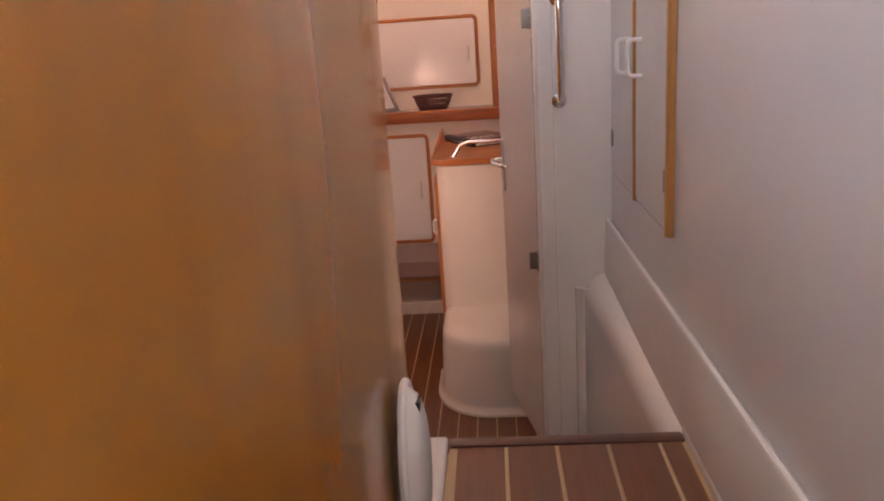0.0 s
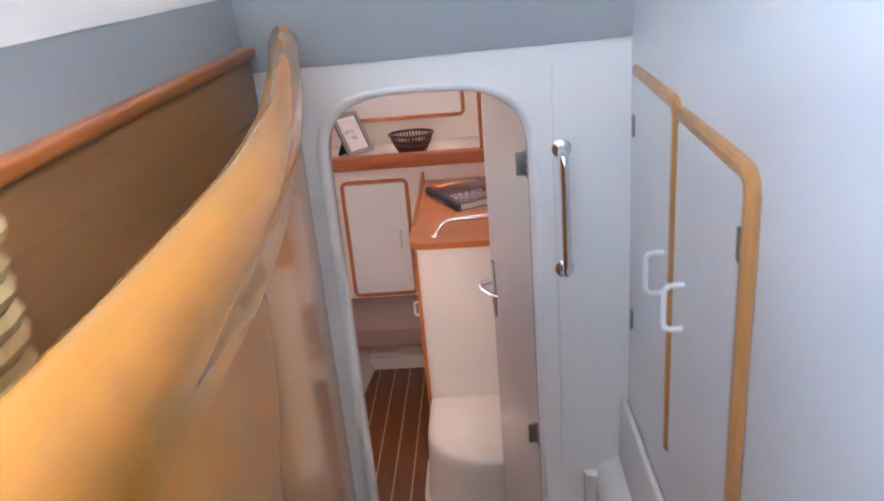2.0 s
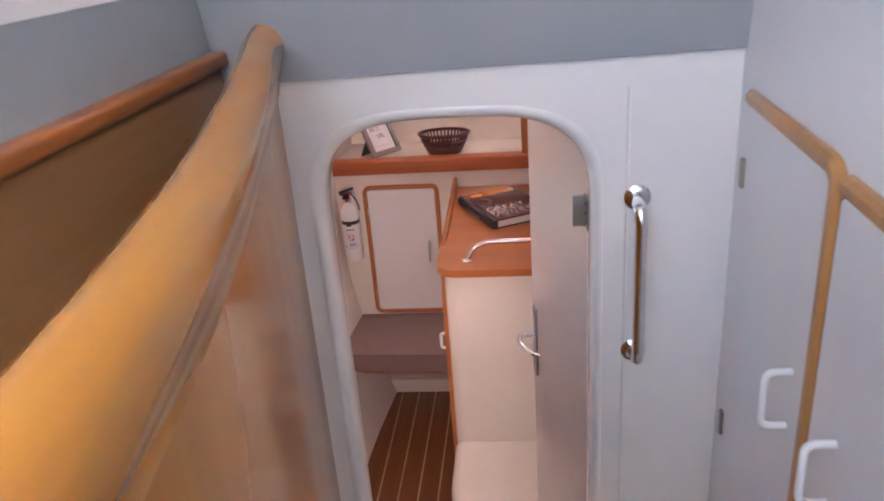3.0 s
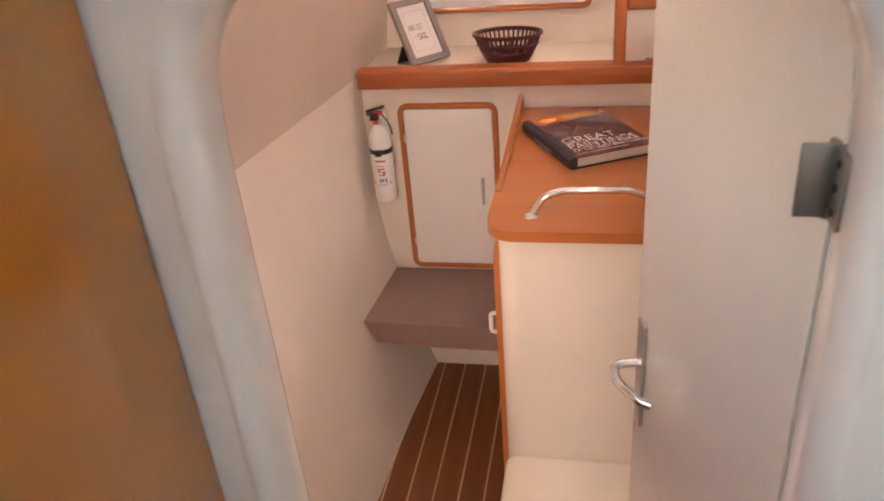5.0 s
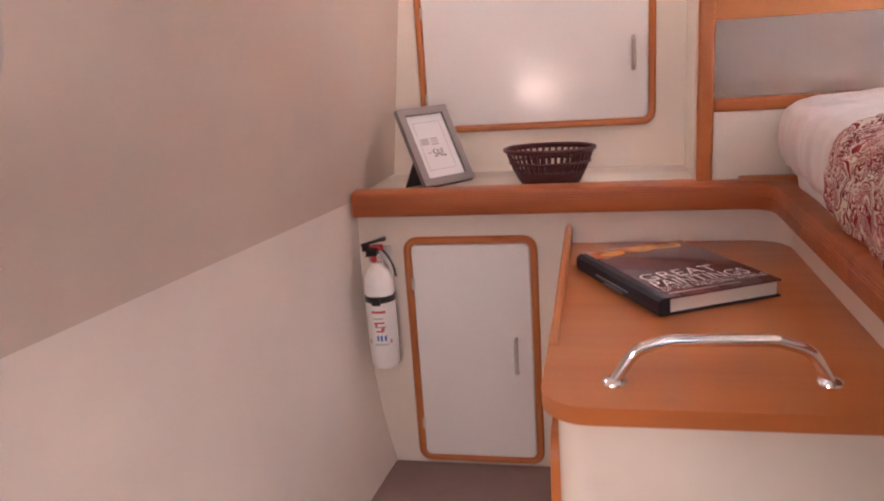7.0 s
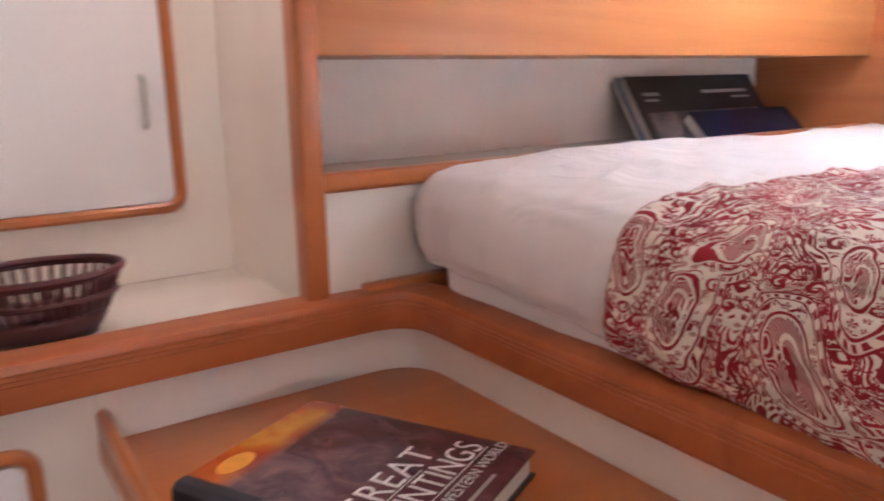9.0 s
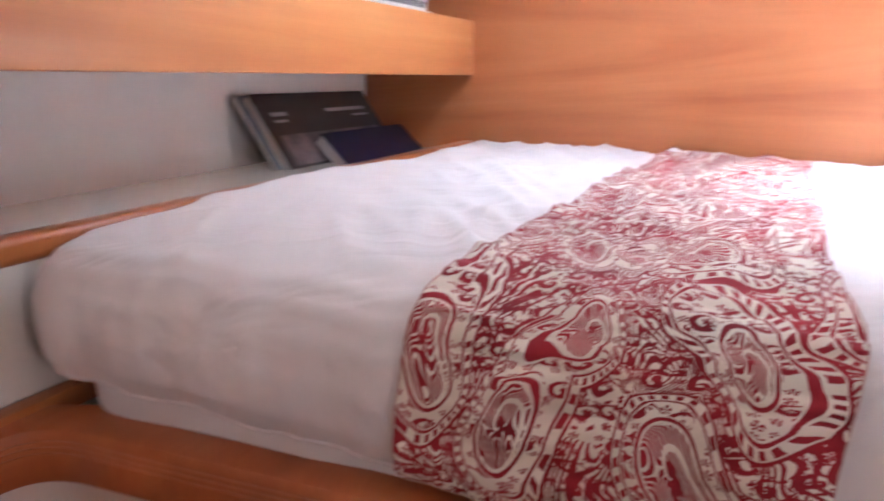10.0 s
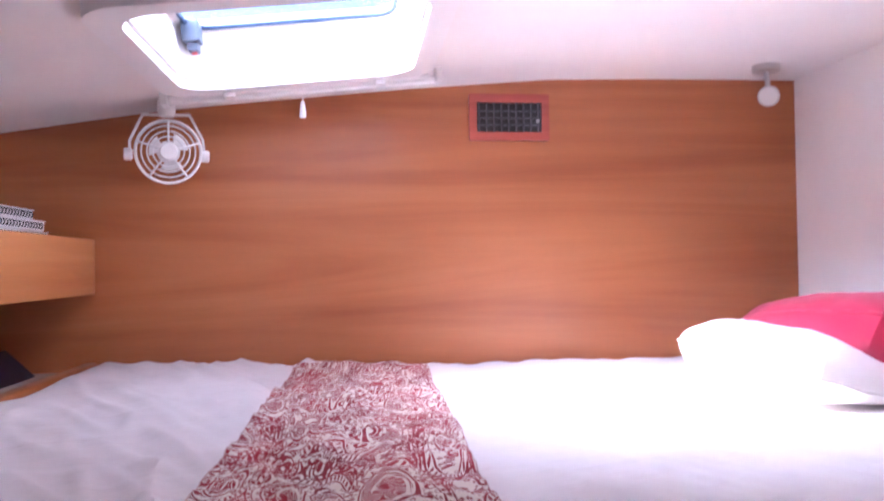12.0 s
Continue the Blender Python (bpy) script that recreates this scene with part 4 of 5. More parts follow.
    part("author_bar", slab([(0.03, 0.018), (0.19, 0.018), (0.19, 0.023), (0.03, 0.023)], [], 0.0003, Matrix.Translation((0, 0, T + 0.0003))), material("author_ink", (0.35, 0.26, 0.26), 0.5), fc)


book()


def desk_rail():
    g = thing("grab_rail", "low chrome grab rail on the front of the worktop", "grab rail")
    path = fillet([(0.488, 3.905, 1.130), (0.520, 3.91, 1.182), (0.57, 3.912, 1.198), (0.725, 3.916, 1.198), (0.775, 3.918, 1.182), (0.804, 3.92, 1.130)], 0.05, 7)
    part("bar", tube(path, 0.0095, 12, up=(0, 1, 0)), CHROME, g)
    for x, y in ((0.488, 3.905), (0.804, 3.92)):
        part("flange", lathe([(0.020, 0), (0.019, 0.003), (0.012, 0.007)], 18, Matrix.Translation((x, y, 1.130))), CHROME, g)


desk_rail()



# ---- berth ----
SIDE = [(0.926, 1.300), (0.900, 1.309), (0.884, 1.336), (0.878, 1.376), (0.880, 1.416), (0.890, 1.443), (0.913, 1.460), (0.955, 1.470), (1.02, 1.474)]


def berth(y, s, lift=0.0, low=0.0):
    """A point of the bed surface: y along the berth, s from 0 at the foot of its side to 1 at the far wall."""
    n = len(SIDE) - 1
    if s < 0.3:
        k = min(s / 0.3 * n, n - 1e-6)
        i = int(k)
        a, b = Vector(SIDE[i]), Vector(SIDE[i + 1])
        x, z = a.lerp(b, k - i)
        tn = (b - a).normalized()
        nx, nz = -tn.y, tn.x
    else:
        t = (s - 0.3) / 0.7
        x, z, nx, nz = 1.02 + t * 1.35, 1.474 - 0.019 * t, 0, 1
    end = 4.72 + 0.012 * math.sin(x * 9)
    # round the foot corner and the foot edge
    r = 0.075
    d = y - (end - r)
    inset = (r - math.sqrt(max(r * r - d * d, 0))) if d > 0 else 0
    w = max(0, 1 - (x - 0.87) / 0.5)
    x += inset * w * 0.8
    rise = min(1, max(0, (y - 4.15) / 0.35))
    z += 0.016 * rise * rise * (3 - 2 * rise) * (1 if s > 0.3 else s / 0.3)
    inner = min(1, max(0, (x - 0.97) / 0.22))
    lift_foot = min(1, max(0, (y - 4.42) / 0.2))
    z += 0.009 * lift_foot * lift_foot * inner
    z -= (0.046 * (d / r) ** 3 if d > 0 else 0) * (1 if s > 0.15 else 0.3) * (1 - 0.85 * inner)
    if s < 0.3:
        tuck = min(1, max(0, (y - 4.25) / 0.4))
        z += 0.032 * tuck * (1 - s / 0.3) ** 1.5
    fold = noise.noise(Vector((x * 2.2 + y * 1.4, y * 5.5 - x * 4.0, 0.3))) * 0.010
    fold += noise.noise(Vector((x * 7 + y * 9, y * 9 - x * 5, 1.7))) * 0.004
    ridge = 1 - abs(noise.noise(Vector((x * 1.5 + y * 0.6, y * 6.0 - x * 3.4, 9.1)))) * 1.8
    fold += 0.022 * max(0, ridge) ** 3 * (0.5 + 0.5 * noise.noise(Vector((x * 2, y * 2, 3.3))))
    ridge = 1 - abs(noise.noise(Vector((x * 4 - y * 3, y * 11 + x * 3, 4.4)))) * 2.6
    fold += 0.003 * max(0, ridge) ** 3
    ridge = 1 - abs(noise.noise(Vector((x * 2.5 + y * 1.2, y * 13 - x * 7.0, 6.2)))) * 2.2
    fold += 0.008 * max(0, ridge) ** 2
    far = min(1, max(0, (x - 0.9) / 0.15))
    taut = min(1, max(0, (y - 3.85) / 0.3))
    fold *= (1 - 0.6 * lift_foot) * (0.30 + 0.70 * far) * (0.30 + 0.70 * taut * taut * (3 - 2 * taut))
    if s < 0.3:
        k = min(1, s / 0.2)
        hang = (noise.noise(Vector((y * 13, z * 2.0, 4.0))) * 0.011 + noise.noise(Vector((y * 34, z * 4.0, 7.0))) * 0.009) * (1 - 0.5 * k)
        x += nx * (lift + hang)
        z += nz * lift + fold * k
    else:
        z += lift + fold + (0.012 * noise.noise(Vector((y * 14, 0, 2))) * max(0, (s - 0.93) / 0.07))
    return Vector((x, y, z))


def mattress():
    m = thing("mattress", "thick mattress with a white fitted sheet on the berth", "mattress")
    bm = slab(rrect(0.925, 2.37, 2.77, 4.70, (0.02, 0.10, 0.03, 0.03), 6), [], 0.165, Matrix.Translation((0, 0, 1.252)))
    es = [e for e in bm.edges if len(e.link_faces) == 2 and e.calc_face_angle(0) > 1.2]
    bmesh.ops.bevel(bm, geom=es, offset=0.03, segments=3, affect='EDGES')
    part("body", bm, SHEET, m)
    foot = fillet([(0.906, 2.78, 1.30), (0.906, 4.70, 1.30), (2.3, 4.712, 1.30)], 0.10, 10)
    way = [a.lerp(b, k / 24) for a, b in zip(foot, foot[1:]) for k in range(24 if (b - a).length > 0.3 else 1)] + [foot[-1]]
    bm = bmesh.new()
    rows = []
    for h, inset in ((0.048, 0.004), (0.020, 0.0), (-0.010, 0.006), (-0.030, 0.016), (-0.040, 0.028), (-0.046, 0.045)):
        row = []
        for i, p in enumerate(way):
            t = (way[min(i + 1, len(way) - 1)] - way[max(i - 1, 0)]).normalized()
            w = inset + 0.006 * noise.noise(Vector((p.y * 15, p.x * 15, h * 9)))
            row.append(bm.verts.new(p + Vector((t.y, -t.x, 0)) * w + Vector((0, 0, h))))
        rows.append(row)
    for A, B in zip(rows, rows[1:]):
        for k in range(len(A) - 1):
            bm.faces.new((A[k], A[k + 1], B[k + 1], B[k]))
    hem = part("sheet_hem", bm, SHEET, m, "loose white sheet edge")
    thick = hem.modifiers.new("thick", "SOLIDIFY")
    thick.thickness = 0.003


mattress()


def creased_linen():
    m = cloth("bed_linen", (0.76, 0.70, 0.68), fold=8, wr=0.5, tint=0.06)
    nt, n, l, b = nodes_of(m)
    turned = coords(nt, rot=(0, 0, radians(62)))
    st = nt.nodes.new("ShaderNodeMapping")
    st.inputs["Scale"].default_value = (2.2, 13.0, 6.0)
    l.new(turned, st.inputs[0])
    crease = noise_tex(nt, st.outputs[0], 1.0, 3, 0.5, 0.6)
    soft = b.inputs["Normal"].links[0].from_node
    deep = nt.nodes.new("ShaderNodeBump")
    deep.inputs["Strength"].default_value, deep.inputs["Distance"].default_value = 0.55, 0.025
    l.new(crease, deep.inputs["Height"])
    l.new(deep.outputs[0], soft.inputs["Normal"])
    return m


def bed_cover():
    bm = grid(220, 150, lambda u, v: berth(2.765 + 1.955 * u, 0.035 + 0.965 * v, 0.004))
    hem = bmesh.new()
    sweep(hem, [berth(2.77 + 1.94 * k / 120, 0.04, 0.005) for k in range(121)], circle(0.0016, 6))
    c = tagged(link("bed_cover", bm, creased_linen()), "rumpled off-white cotton bed cover over the mattress", "bed cover")
    part("hem", hem, c.data.materials[0], c)
    so = c.modifiers.new("thick", "SOLIDIFY")
    so.thickness = 0.004


bed_cover()


def paisley():
    """Block-printed paisley: curling drops with beaded borders and small filling scrolls."""
    m = material("paisley_cloth", (0.3, 0.03, 0.04), 0.75, spec=0.25)
    nt, n, l, b = nodes_of(m)
    uv = coords(nt, kind="UV")

    def calc(op, a, c=0.0, d=0.0):
        k = nt.nodes.new("ShaderNodeMath")
        k.operation = op
        for i, s in enumerate((a, c, d)):
            if isinstance(s, (int, float)):
                k.inputs[i].default_value = s
            else:
                l.new(s, k.inputs[i])
        return k.outputs[0]

    def warp(vec, scale, amount):
        d = nt.nodes.new("ShaderNodeTexNoise")
        d.inputs["Scale"].default_value, d.inputs["Detail"].default_value = scale, 1.5
        l.new(vec, d.inputs["Vector"])
        s = nt.nodes.new("ShaderNodeVectorMath")
        s.operation = "MULTIPLY_ADD"
        l.new(d.outputs["Color"], s.inputs[0])
        s.inputs[1].default_value = (amount, amount, 0)
        l.new(vec, s.inputs[2])
        return s.outputs[0]

    def drops(vec, scale, turns, arms, beads):
        """Distance from the nearest drop's middle, its spiral and its angle."""
        t = nt.nodes.new("ShaderNodeTexVoronoi")
        t.voronoi_dimensions = "2D"
        t.inputs["Scale"].default_value, t.inputs["Randomness"].default_value = scale, 0.85
        l.new(vec, t.inputs["Vector"])
        off = nt.nodes.new("ShaderNodeVectorMath")
        off.operation = "SUBTRACT"
        l.new(vec, off.inputs[0])
        l.new(t.outputs["Position"], off.inputs[1])
        sp = nt.nodes.new("ShaderNodeSeparateXYZ")
        l.new(off.outputs[0], sp.inputs[0])
        ang = calc("ARCTAN2", sp.outputs[1], sp.outputs[0])
        r = t.outputs["Distance"]
        spiral = calc("SINE", calc("MULTIPLY_ADD", r, turns, calc("MULTIPLY", ang, float(arms))))
        bead = calc("SINE", calc("MULTIPLY", ang, float(beads)))
        return r, spiral, bead

    gt, lt = (lambda v, a: calc("GREATER_THAN", v, a)), (lambda v, a: calc("LESS_THAN", v, a))
    between = lambda v, a, c: calc("MULTIPLY", gt(v, a), lt(v, c))
    both = lambda a, c: calc("MULTIPLY", a, c)
    lines = lambda vec, scale, k, cut: gt(calc("SINE", calc("MULTIPLY", noise_tex(nt, vec, scale, 1), k)), cut)
    stretch = nt.nodes.new("ShaderNodeMapping")
    stretch.inputs["Scale"].default_value, stretch.inputs["Rotation"].default_value = (1.45, 0.66, 1), (0, 0, 0.75)
    l.new(uv, stretch.inputs[0])
    w = warp(stretch.outputs[0], 3.0, 0.42)
    r, spiral, bead = drops(w, 5.8, 22.0, 1, 34)
    r2, spiral2, bead2 = drops(warp(uv, 22.0, 0.03), 27.0, 16.0, 1, 9)
    r3, spiral3, bead3 = drops(warp(uv, 40.0, 0.012), 52.0, 9.0, 1, 5)
    # ground: scrolls, sprigs and hatched lines
    ground = calc("MAXIMUM", both(gt(spiral2, 0.15), lt(r2, 0.42)), both(gt(bead2, 0.2), between(r2, 0.44, 0.54)))
    ground = calc("MAXIMUM", ground, both(lt(r3, 0.27), gt(bead3, -0.5)))
    hatch_lines = lines(w, 9, 210.0, 0.1)
    lush = gt(noise_tex(nt, uv, 6, 1), 0.41)
    ground = calc("MAXIMUM", ground, both(lush, hatch_lines))
    # drop: rim, beads, rim, pale band with dots, rim, dark heart with pale veins
    ink = both(ground, gt(r, 0.50))
    ink = calc("MAXIMUM", ink, between(r, 0.475, 0.50))
    ink = calc("MAXIMUM", ink, both(between(r, 0.415, 0.465), gt(bead, 0.0)))
    ink = calc("MAXIMUM", ink, between(r, 0.385, 0.405))
    ink = calc("MAXIMUM", ink, both(between(r, 0.285, 0.375), calc("MAXIMUM", both(lt(r3, 0.3), gt(bead3, -0.3)), both(gt(spiral2, 0.0), lt(r2, 0.40)))))
    ink = calc("MAXIMUM", ink, between(r, 0.245, 0.275))
    heart = calc("SUBTRACT", 1.0, both(lines(w, 16, 200.0, 0.5), gt(r, 0.05)))
    ink = calc("MAXIMUM", ink, both(both(heart, lt(r, 0.225)), gt(spiral, -0.93)))
    cream = ramp(nt, noise_tex(nt, uv, 12, 3), [(0.3, (0.66, 0.57, 0.47)), (0.7, (0.74, 0.67, 0.58))])
    wine = ramp(nt, noise_tex(nt, uv, 9, 4), [(0.35, (0.19, 0.008, 0.014)), (0.65, (0.36, 0.022, 0.034))])
    l.new(mix(nt, ink, cream, wine), b.inputs["Base Color"])
    bump(nt, noise_tex(nt, uv, 400, 2), 0.25, 0.001)
    b.inputs["Sheen Weight"].default_value = 0.03
    return m


def runner():
    def fn(u, v):
        s = 0.03 + 0.945 * v
        wob = 0.006 * noise.noise(Vector((v * 9, 0, 5)))
        a = interp(v, [(0, 4.258), (0.43, 4.222), (1.0, 4.210)]) + wob
        c = interp(v, [(0, 3.905), (0.43, 3.902), (1.0, 3.868)]) + 0.012 * noise.noise(Vector((v * 7, 3, 5)))
        p = berth(a + (c - a) * u, s, 0.012 + 0.003 * noise.noise(Vector((u * 6, v * 40, 2))) + 0.0042 * noise.noise(Vector((u * 3 + v * 5, v * 85, 6))))
        p.z -= 0.020 * u * max(0.0, 1 - v / 0.12)
        return p
    r = tagged(link("bed_runner", grid(60, 260, fn), paisley()), "burgundy and cream paisley runner draped across the bed", "bed runner")
    hem = material("runner_hem", (0.52, 0.34, 0.30), 0.85)
    for u in (0.0, 1.0):
        part("side_hem", tube([fn(u, k / 130) for k in range(131)], 0.0009, 5), hem, r, "thin stitched edge")
    part("end_hem", tube([fn(k / 60, 0.0) for k in range(61)], 0.0012, 5), hem, r, "thin stitched edge")
    lay = r.data.uv_layers.new(name="cloth")
    for lp in r.data.loops:
        i, j = divmod(lp.vertex_index, 261)
        lay.data[lp.index].uv = (i / 60 * 0.42, j / 260 * 2.0)
    so = r.modifiers.new("thick", "SOLIDIFY")
    so.thickness = 0.003


runner()


def pillow(name, label, mat, m, a, b, h, seed, e=0.45, seam=None):
    def fn(u, v):
        t, f = 2 * math.pi * u, math.pi * (v - 0.5)
        c, s, cf = math.cos(t), math.sin(t), max(math.cos(f), 0) ** 0.5
        k = 1 / max(abs(c), abs(s)) ** 0.62
        x, y = a * c * k * cf, b * s * k * cf
        rr = max(abs(x) / a, abs(y) / b)
        z = h * math.copysign(abs(math.sin(f)) ** 1.1, math.sin(f)) * (1 - 0.25 * rr ** 2)
        z += 0.012 * noise.noise(Vector((x * 9, y * 9, seed))) * (1 - rr) + 0.006 * noise.noise(Vector((x * 25, y * 25, seed)))
        p = m @ Vector((x, y, z))
        p.z = max(p.z, 1.484 + 0.003 * noise.noise(Vector((x * 20, y * 20, seed))))
        return p
    bm = grid(56, 28, fn, close_u=True)
    bmesh.ops.remove_doubles(bm, verts=bm.verts, dist=1e-4)
    t = thing(name, label, "pillow", "pillows at the head of the berth")
    part("cushion", bm, mat, t)
    ring = []
    for k in range(72):
        p = fn(k / 72, 0.5)
        ring.append(p)
    part("seam", tube(ring, 0.004, 6, closed=True), seam or mat, t)


pillow("pillow", "plump white cotton pillow against the veneered wall", cloth("pillow_linen", (0.80, 0.78, 0.78), fold=9, wr=0.25, tint=0.05), pose(2.10, 2.940, 1.522, -20, 3, 3), 0.26, 0.195, 0.085, 2.0)
pillow("pillow", "crimson satin cushion against the white head wall", RED, pose(1.74, 2.975, 1.530, 30, 4, -4), 0.31, 0.20, 0.095, 5.0)
pillow("pillow", "white cushion with crimson piping in front", cloth("cushion_linen", (0.80, 0.76, 0.73), fold=9, wr=0.25, tint=0.05), pose(1.72, 3.135, 1.500, 14, -4, 8), 0.25, 0.195, 0.088, 8.0, RED)


# ---- books in the nook and on the high shelf ----
def nook_books():
    ink = material("pale_print", (0.5, 0.5, 0.52), 0.6)
    def volume(name, label, x0, w, h, t, y, tilt, slant, col, bars, back=None):
        M = Matrix.Translation((x0, y, 1.463)) @ Matrix.Rotation(radians(slant), 4, 'Y') @ Matrix.Rotation(radians(-tilt), 4, 'X') @ XZ
        k = thing(name, label, "book", "books in the berth nook")
        part("cover", slab(rrect(0, w, 0, h, 0.003, 2), [], 0.0015, M), painted(name + "_cover", col, 0.3, coat=0.2, vary=0.3, scale=12), k)
        part("page_block", slab(rrect(0.003, w - 0.003, 0.003, h - 0.003, 0.002, 1), [], t, M @ Matrix.Translation((0, 0, 0.0016))), painted("leaves", (0.62, 0.60, 0.56), 0.8), k)
        for bx0, bx1, bz0, bz1 in bars:
            part("print_bar", slab([(bx0, bz0), (bx1, bz0), (bx1, bz1), (bx0, bz1)], [], -0.0006, M @ Matrix.Translation((0, 0, -0.0004))), ink, k)
        return M, k
    M, k = volume("magazine", "stack of glossy magazines with a black banner, leaning", 1.75, 0.53, 0.196, 0.02, 4.935, 34, 0, (0.05, 0.052, 0.06), [(0.04, 0.10, 0.135, 0.145), (0.04, 0.09, 0.118, 0.125), (0.28, 0.48, 0.138, 0.148), (0.40, 0.48, 0.12, 0.126)])
    part("cover_photo", slab([(0.03, 0.006), (0.50, 0.006), (0.50, 0.085), (0.03, 0.085)], [], -0.0006, M @ Matrix.Translation((0, 0, -0.0004))), painted("photo_print", (0.20, 0.20, 0.27), 0.3, vary=0.6, scale=25), k, "bluish grey photograph on the cover")
    volume("magazine", "pale blue chart booklet leaning behind the magazines", 1.735, 0.52, 0.190, 0.012, 4.962, 33, 0, (0.22, 0.27, 0.36), [])
    volume("logbook", "dark navy hardback logbook leaning in the nook", 1.885, 0.43, 0.100, 0.026, 4.870, 46, 0, (0.010, 0.016, 0.06), [])


nook_books()


GUIDE = painted("guide_pages", (0.78, 0.77, 0.76), 0.6)


def shelf_books():
    cols = [(0.70, 0.70, 0.71), (0.10, 0.16, 0.34), (0.72, 0.72, 0.73), (0.66, 0.67, 0.70), (0.70, 0.70, 0.72)]
    z = 1.70
    # a plain stack under the spiral-bound guides keeps them level with the fascia
    for i, (x0, x1, y0, y1, t) in enumerate(((1.55, 2.12, 4.79, 5.07, 0.022), (1.56, 2.10, 4.79, 5.07, 0.05), (1.58, 2.22, 4.785, 5.06, 0.030), (1.58, 2.19, 4.79, 5.06, 0.024), (1.60, 2.17, 4.79, 5.05, 0.026), (1.60, 2.13, 4.80, 5.05, 0.024))):
        k = thing("spiral_book", "spiral-bound cruising guide stacked on the high shelf", "book", "books on the high shelf")
        part("page_block", bx(x0, x1, y0, y1, z + 0.001, z + t - 0.002, bevel=0.003), GUIDE, k)
        part("cover", bx(x0 - 0.002, x1 + 0.002, y0 - 0.002, y1 + 0.002, z + t - 0.0025, z + t - 0.0005), painted("guide_cover", cols[i % 5], 0.35), k)
        if i > 1:
            coil = bmesh.new()
            n = int((x1 - x0) / 0.015)
            for c in range(n):
                x = x0 + 0.006 + c * 0.015
                sweep(coil, [Vector((x, y0 + 0.001 + 0.006 * math.cos(a), z + t / 2 + 0.007 * math.sin(a))) for a in [2 * math.pi * j / 8 for j in range(8)]], circle(0.0016, 4), closed=True, up=(1, 0, 0))
            part("spiral", coil, BLACK, k, "black plastic comb binding")
        z += t


shelf_books()


# ---- fittings of the veneered wall and ceiling ----
def fan():
    C = Vector((2.245, 4.52, 2.030))
    ax = (Vector((0.255, 4.05, 1.80)) - C).normalized()
    sx = Vector((0, 0, 1)).cross(ax).normalized()
    uy = ax.cross(sx)
    M = Matrix.Translation(C) @ Matrix((sx, uy, ax)).transposed().to_4x4() @ Matrix.Scale(0.85, 4)
    f = thing("cabin_fan", "small white cabin fan in a wire guard under the ceiling", "fan")
    ring = lambda r, z, n=40: [M @ Vector((r * math.cos(2 * math.pi * k / n), r * math.sin(2 * math.pi * k / n), z)) for k in range(n)]
    g = part("guard", tube(ring(0.093, 0.0), 0.0034, 8, closed=True, up=ax), PLAST, f, "white ringed guard")
    for r, z in ((0.076, 0.014), (0.060, 0.02), (0.044, 0.024)):
        part("ring", tube(ring(r, z), 0.0020, 6, closed=True, up=ax), PLAST, g)
    part("ring", tube(ring(0.093, -0.04), 0.0035, 6, closed=True, up=ax), PLAST, g)
    for k in range(5):
        a = radians(90 + 72 * k)
        c, s = math.cos(a), math.sin(a)
        part("spoke", tube([M @ Vector((0.02 * c, 0.02 * s, 0.028)), M @ Vector((0.06 * c, 0.06 * s, 0.022)), M @ Vector((0.093 * c, 0.093 * s, 0.0)), M @ Vector((0.093 * c, 0.093 * s, -0.04))], 0.0026, 6, up=ax), PLAST, g)
    part("hub", lathe([(0.027, 0.012), (0.027, 0.030), (0.022, 0.037), (0.006, 0.039)], 24, M), PLAST, f)
    part("motor", lathe([(0.03, -0.055), (0.034, -0.045), (0.034, -0.02), (0.02, -0.012)], 24, M), PLAST, f)
    for k in range(3):
        a0 = radians(40 + 120 * k)
        bm = grid(6, 6, lambda u, v: M @ Vector(((0.02 + 0.036 * v) * math.cos(a0 + (u - .5) * (0.9 + .3 * v)), (0.02 + 0.036 * v) * math.sin(a0 + (u - .5) * (0.9 + .3 * v)), -0.004 + 0.014 * (u - .5))))
        bl = part("blade", bm, PLAST, f)
        so = bl.modifiers.new("thick", "SOLIDIFY")
        so.thickness = 0.002
    yoke = [(-0.108, -0.01), (-0.108, 0.03), (-0.072, 0.108), (0.06, 0.112), (0.098, 0.04), (0.104, -0.01)]
    bm = bmesh.new()
    sweep(bm, [M @ Vector((x, y, -0.02)) for x, y in yoke], [(-0.003, -0.008), (0.003, -0.008), (0.003, 0.008), (-0.003, 0.008)], up=ax)
    part("yoke", bm, PLAST, f, "white bent mounting yoke")
    for x in (-0.112, 0.106):
        part("knob", lathe([(0.016, -0.012), (0.018, -0.008), (0.018, 0.008), (0.014, 0.012)], 16, M @ Matrix.Translation((x, -0.01, -0.02)) @ Matrix.Rotation(radians(90), 4, 'Y')), PLAST, f)
    top = M @ Vector((-0.005, 0.112, -0.02))
    part("mount", lathe([(0.018, top.z - 0.006), (0.022, top.z + 0.004), (0.022, cz(top.y) + 0.004)], 20, Matrix.Translation((top.x, top.y, 0))), PLAST, f)


fan()


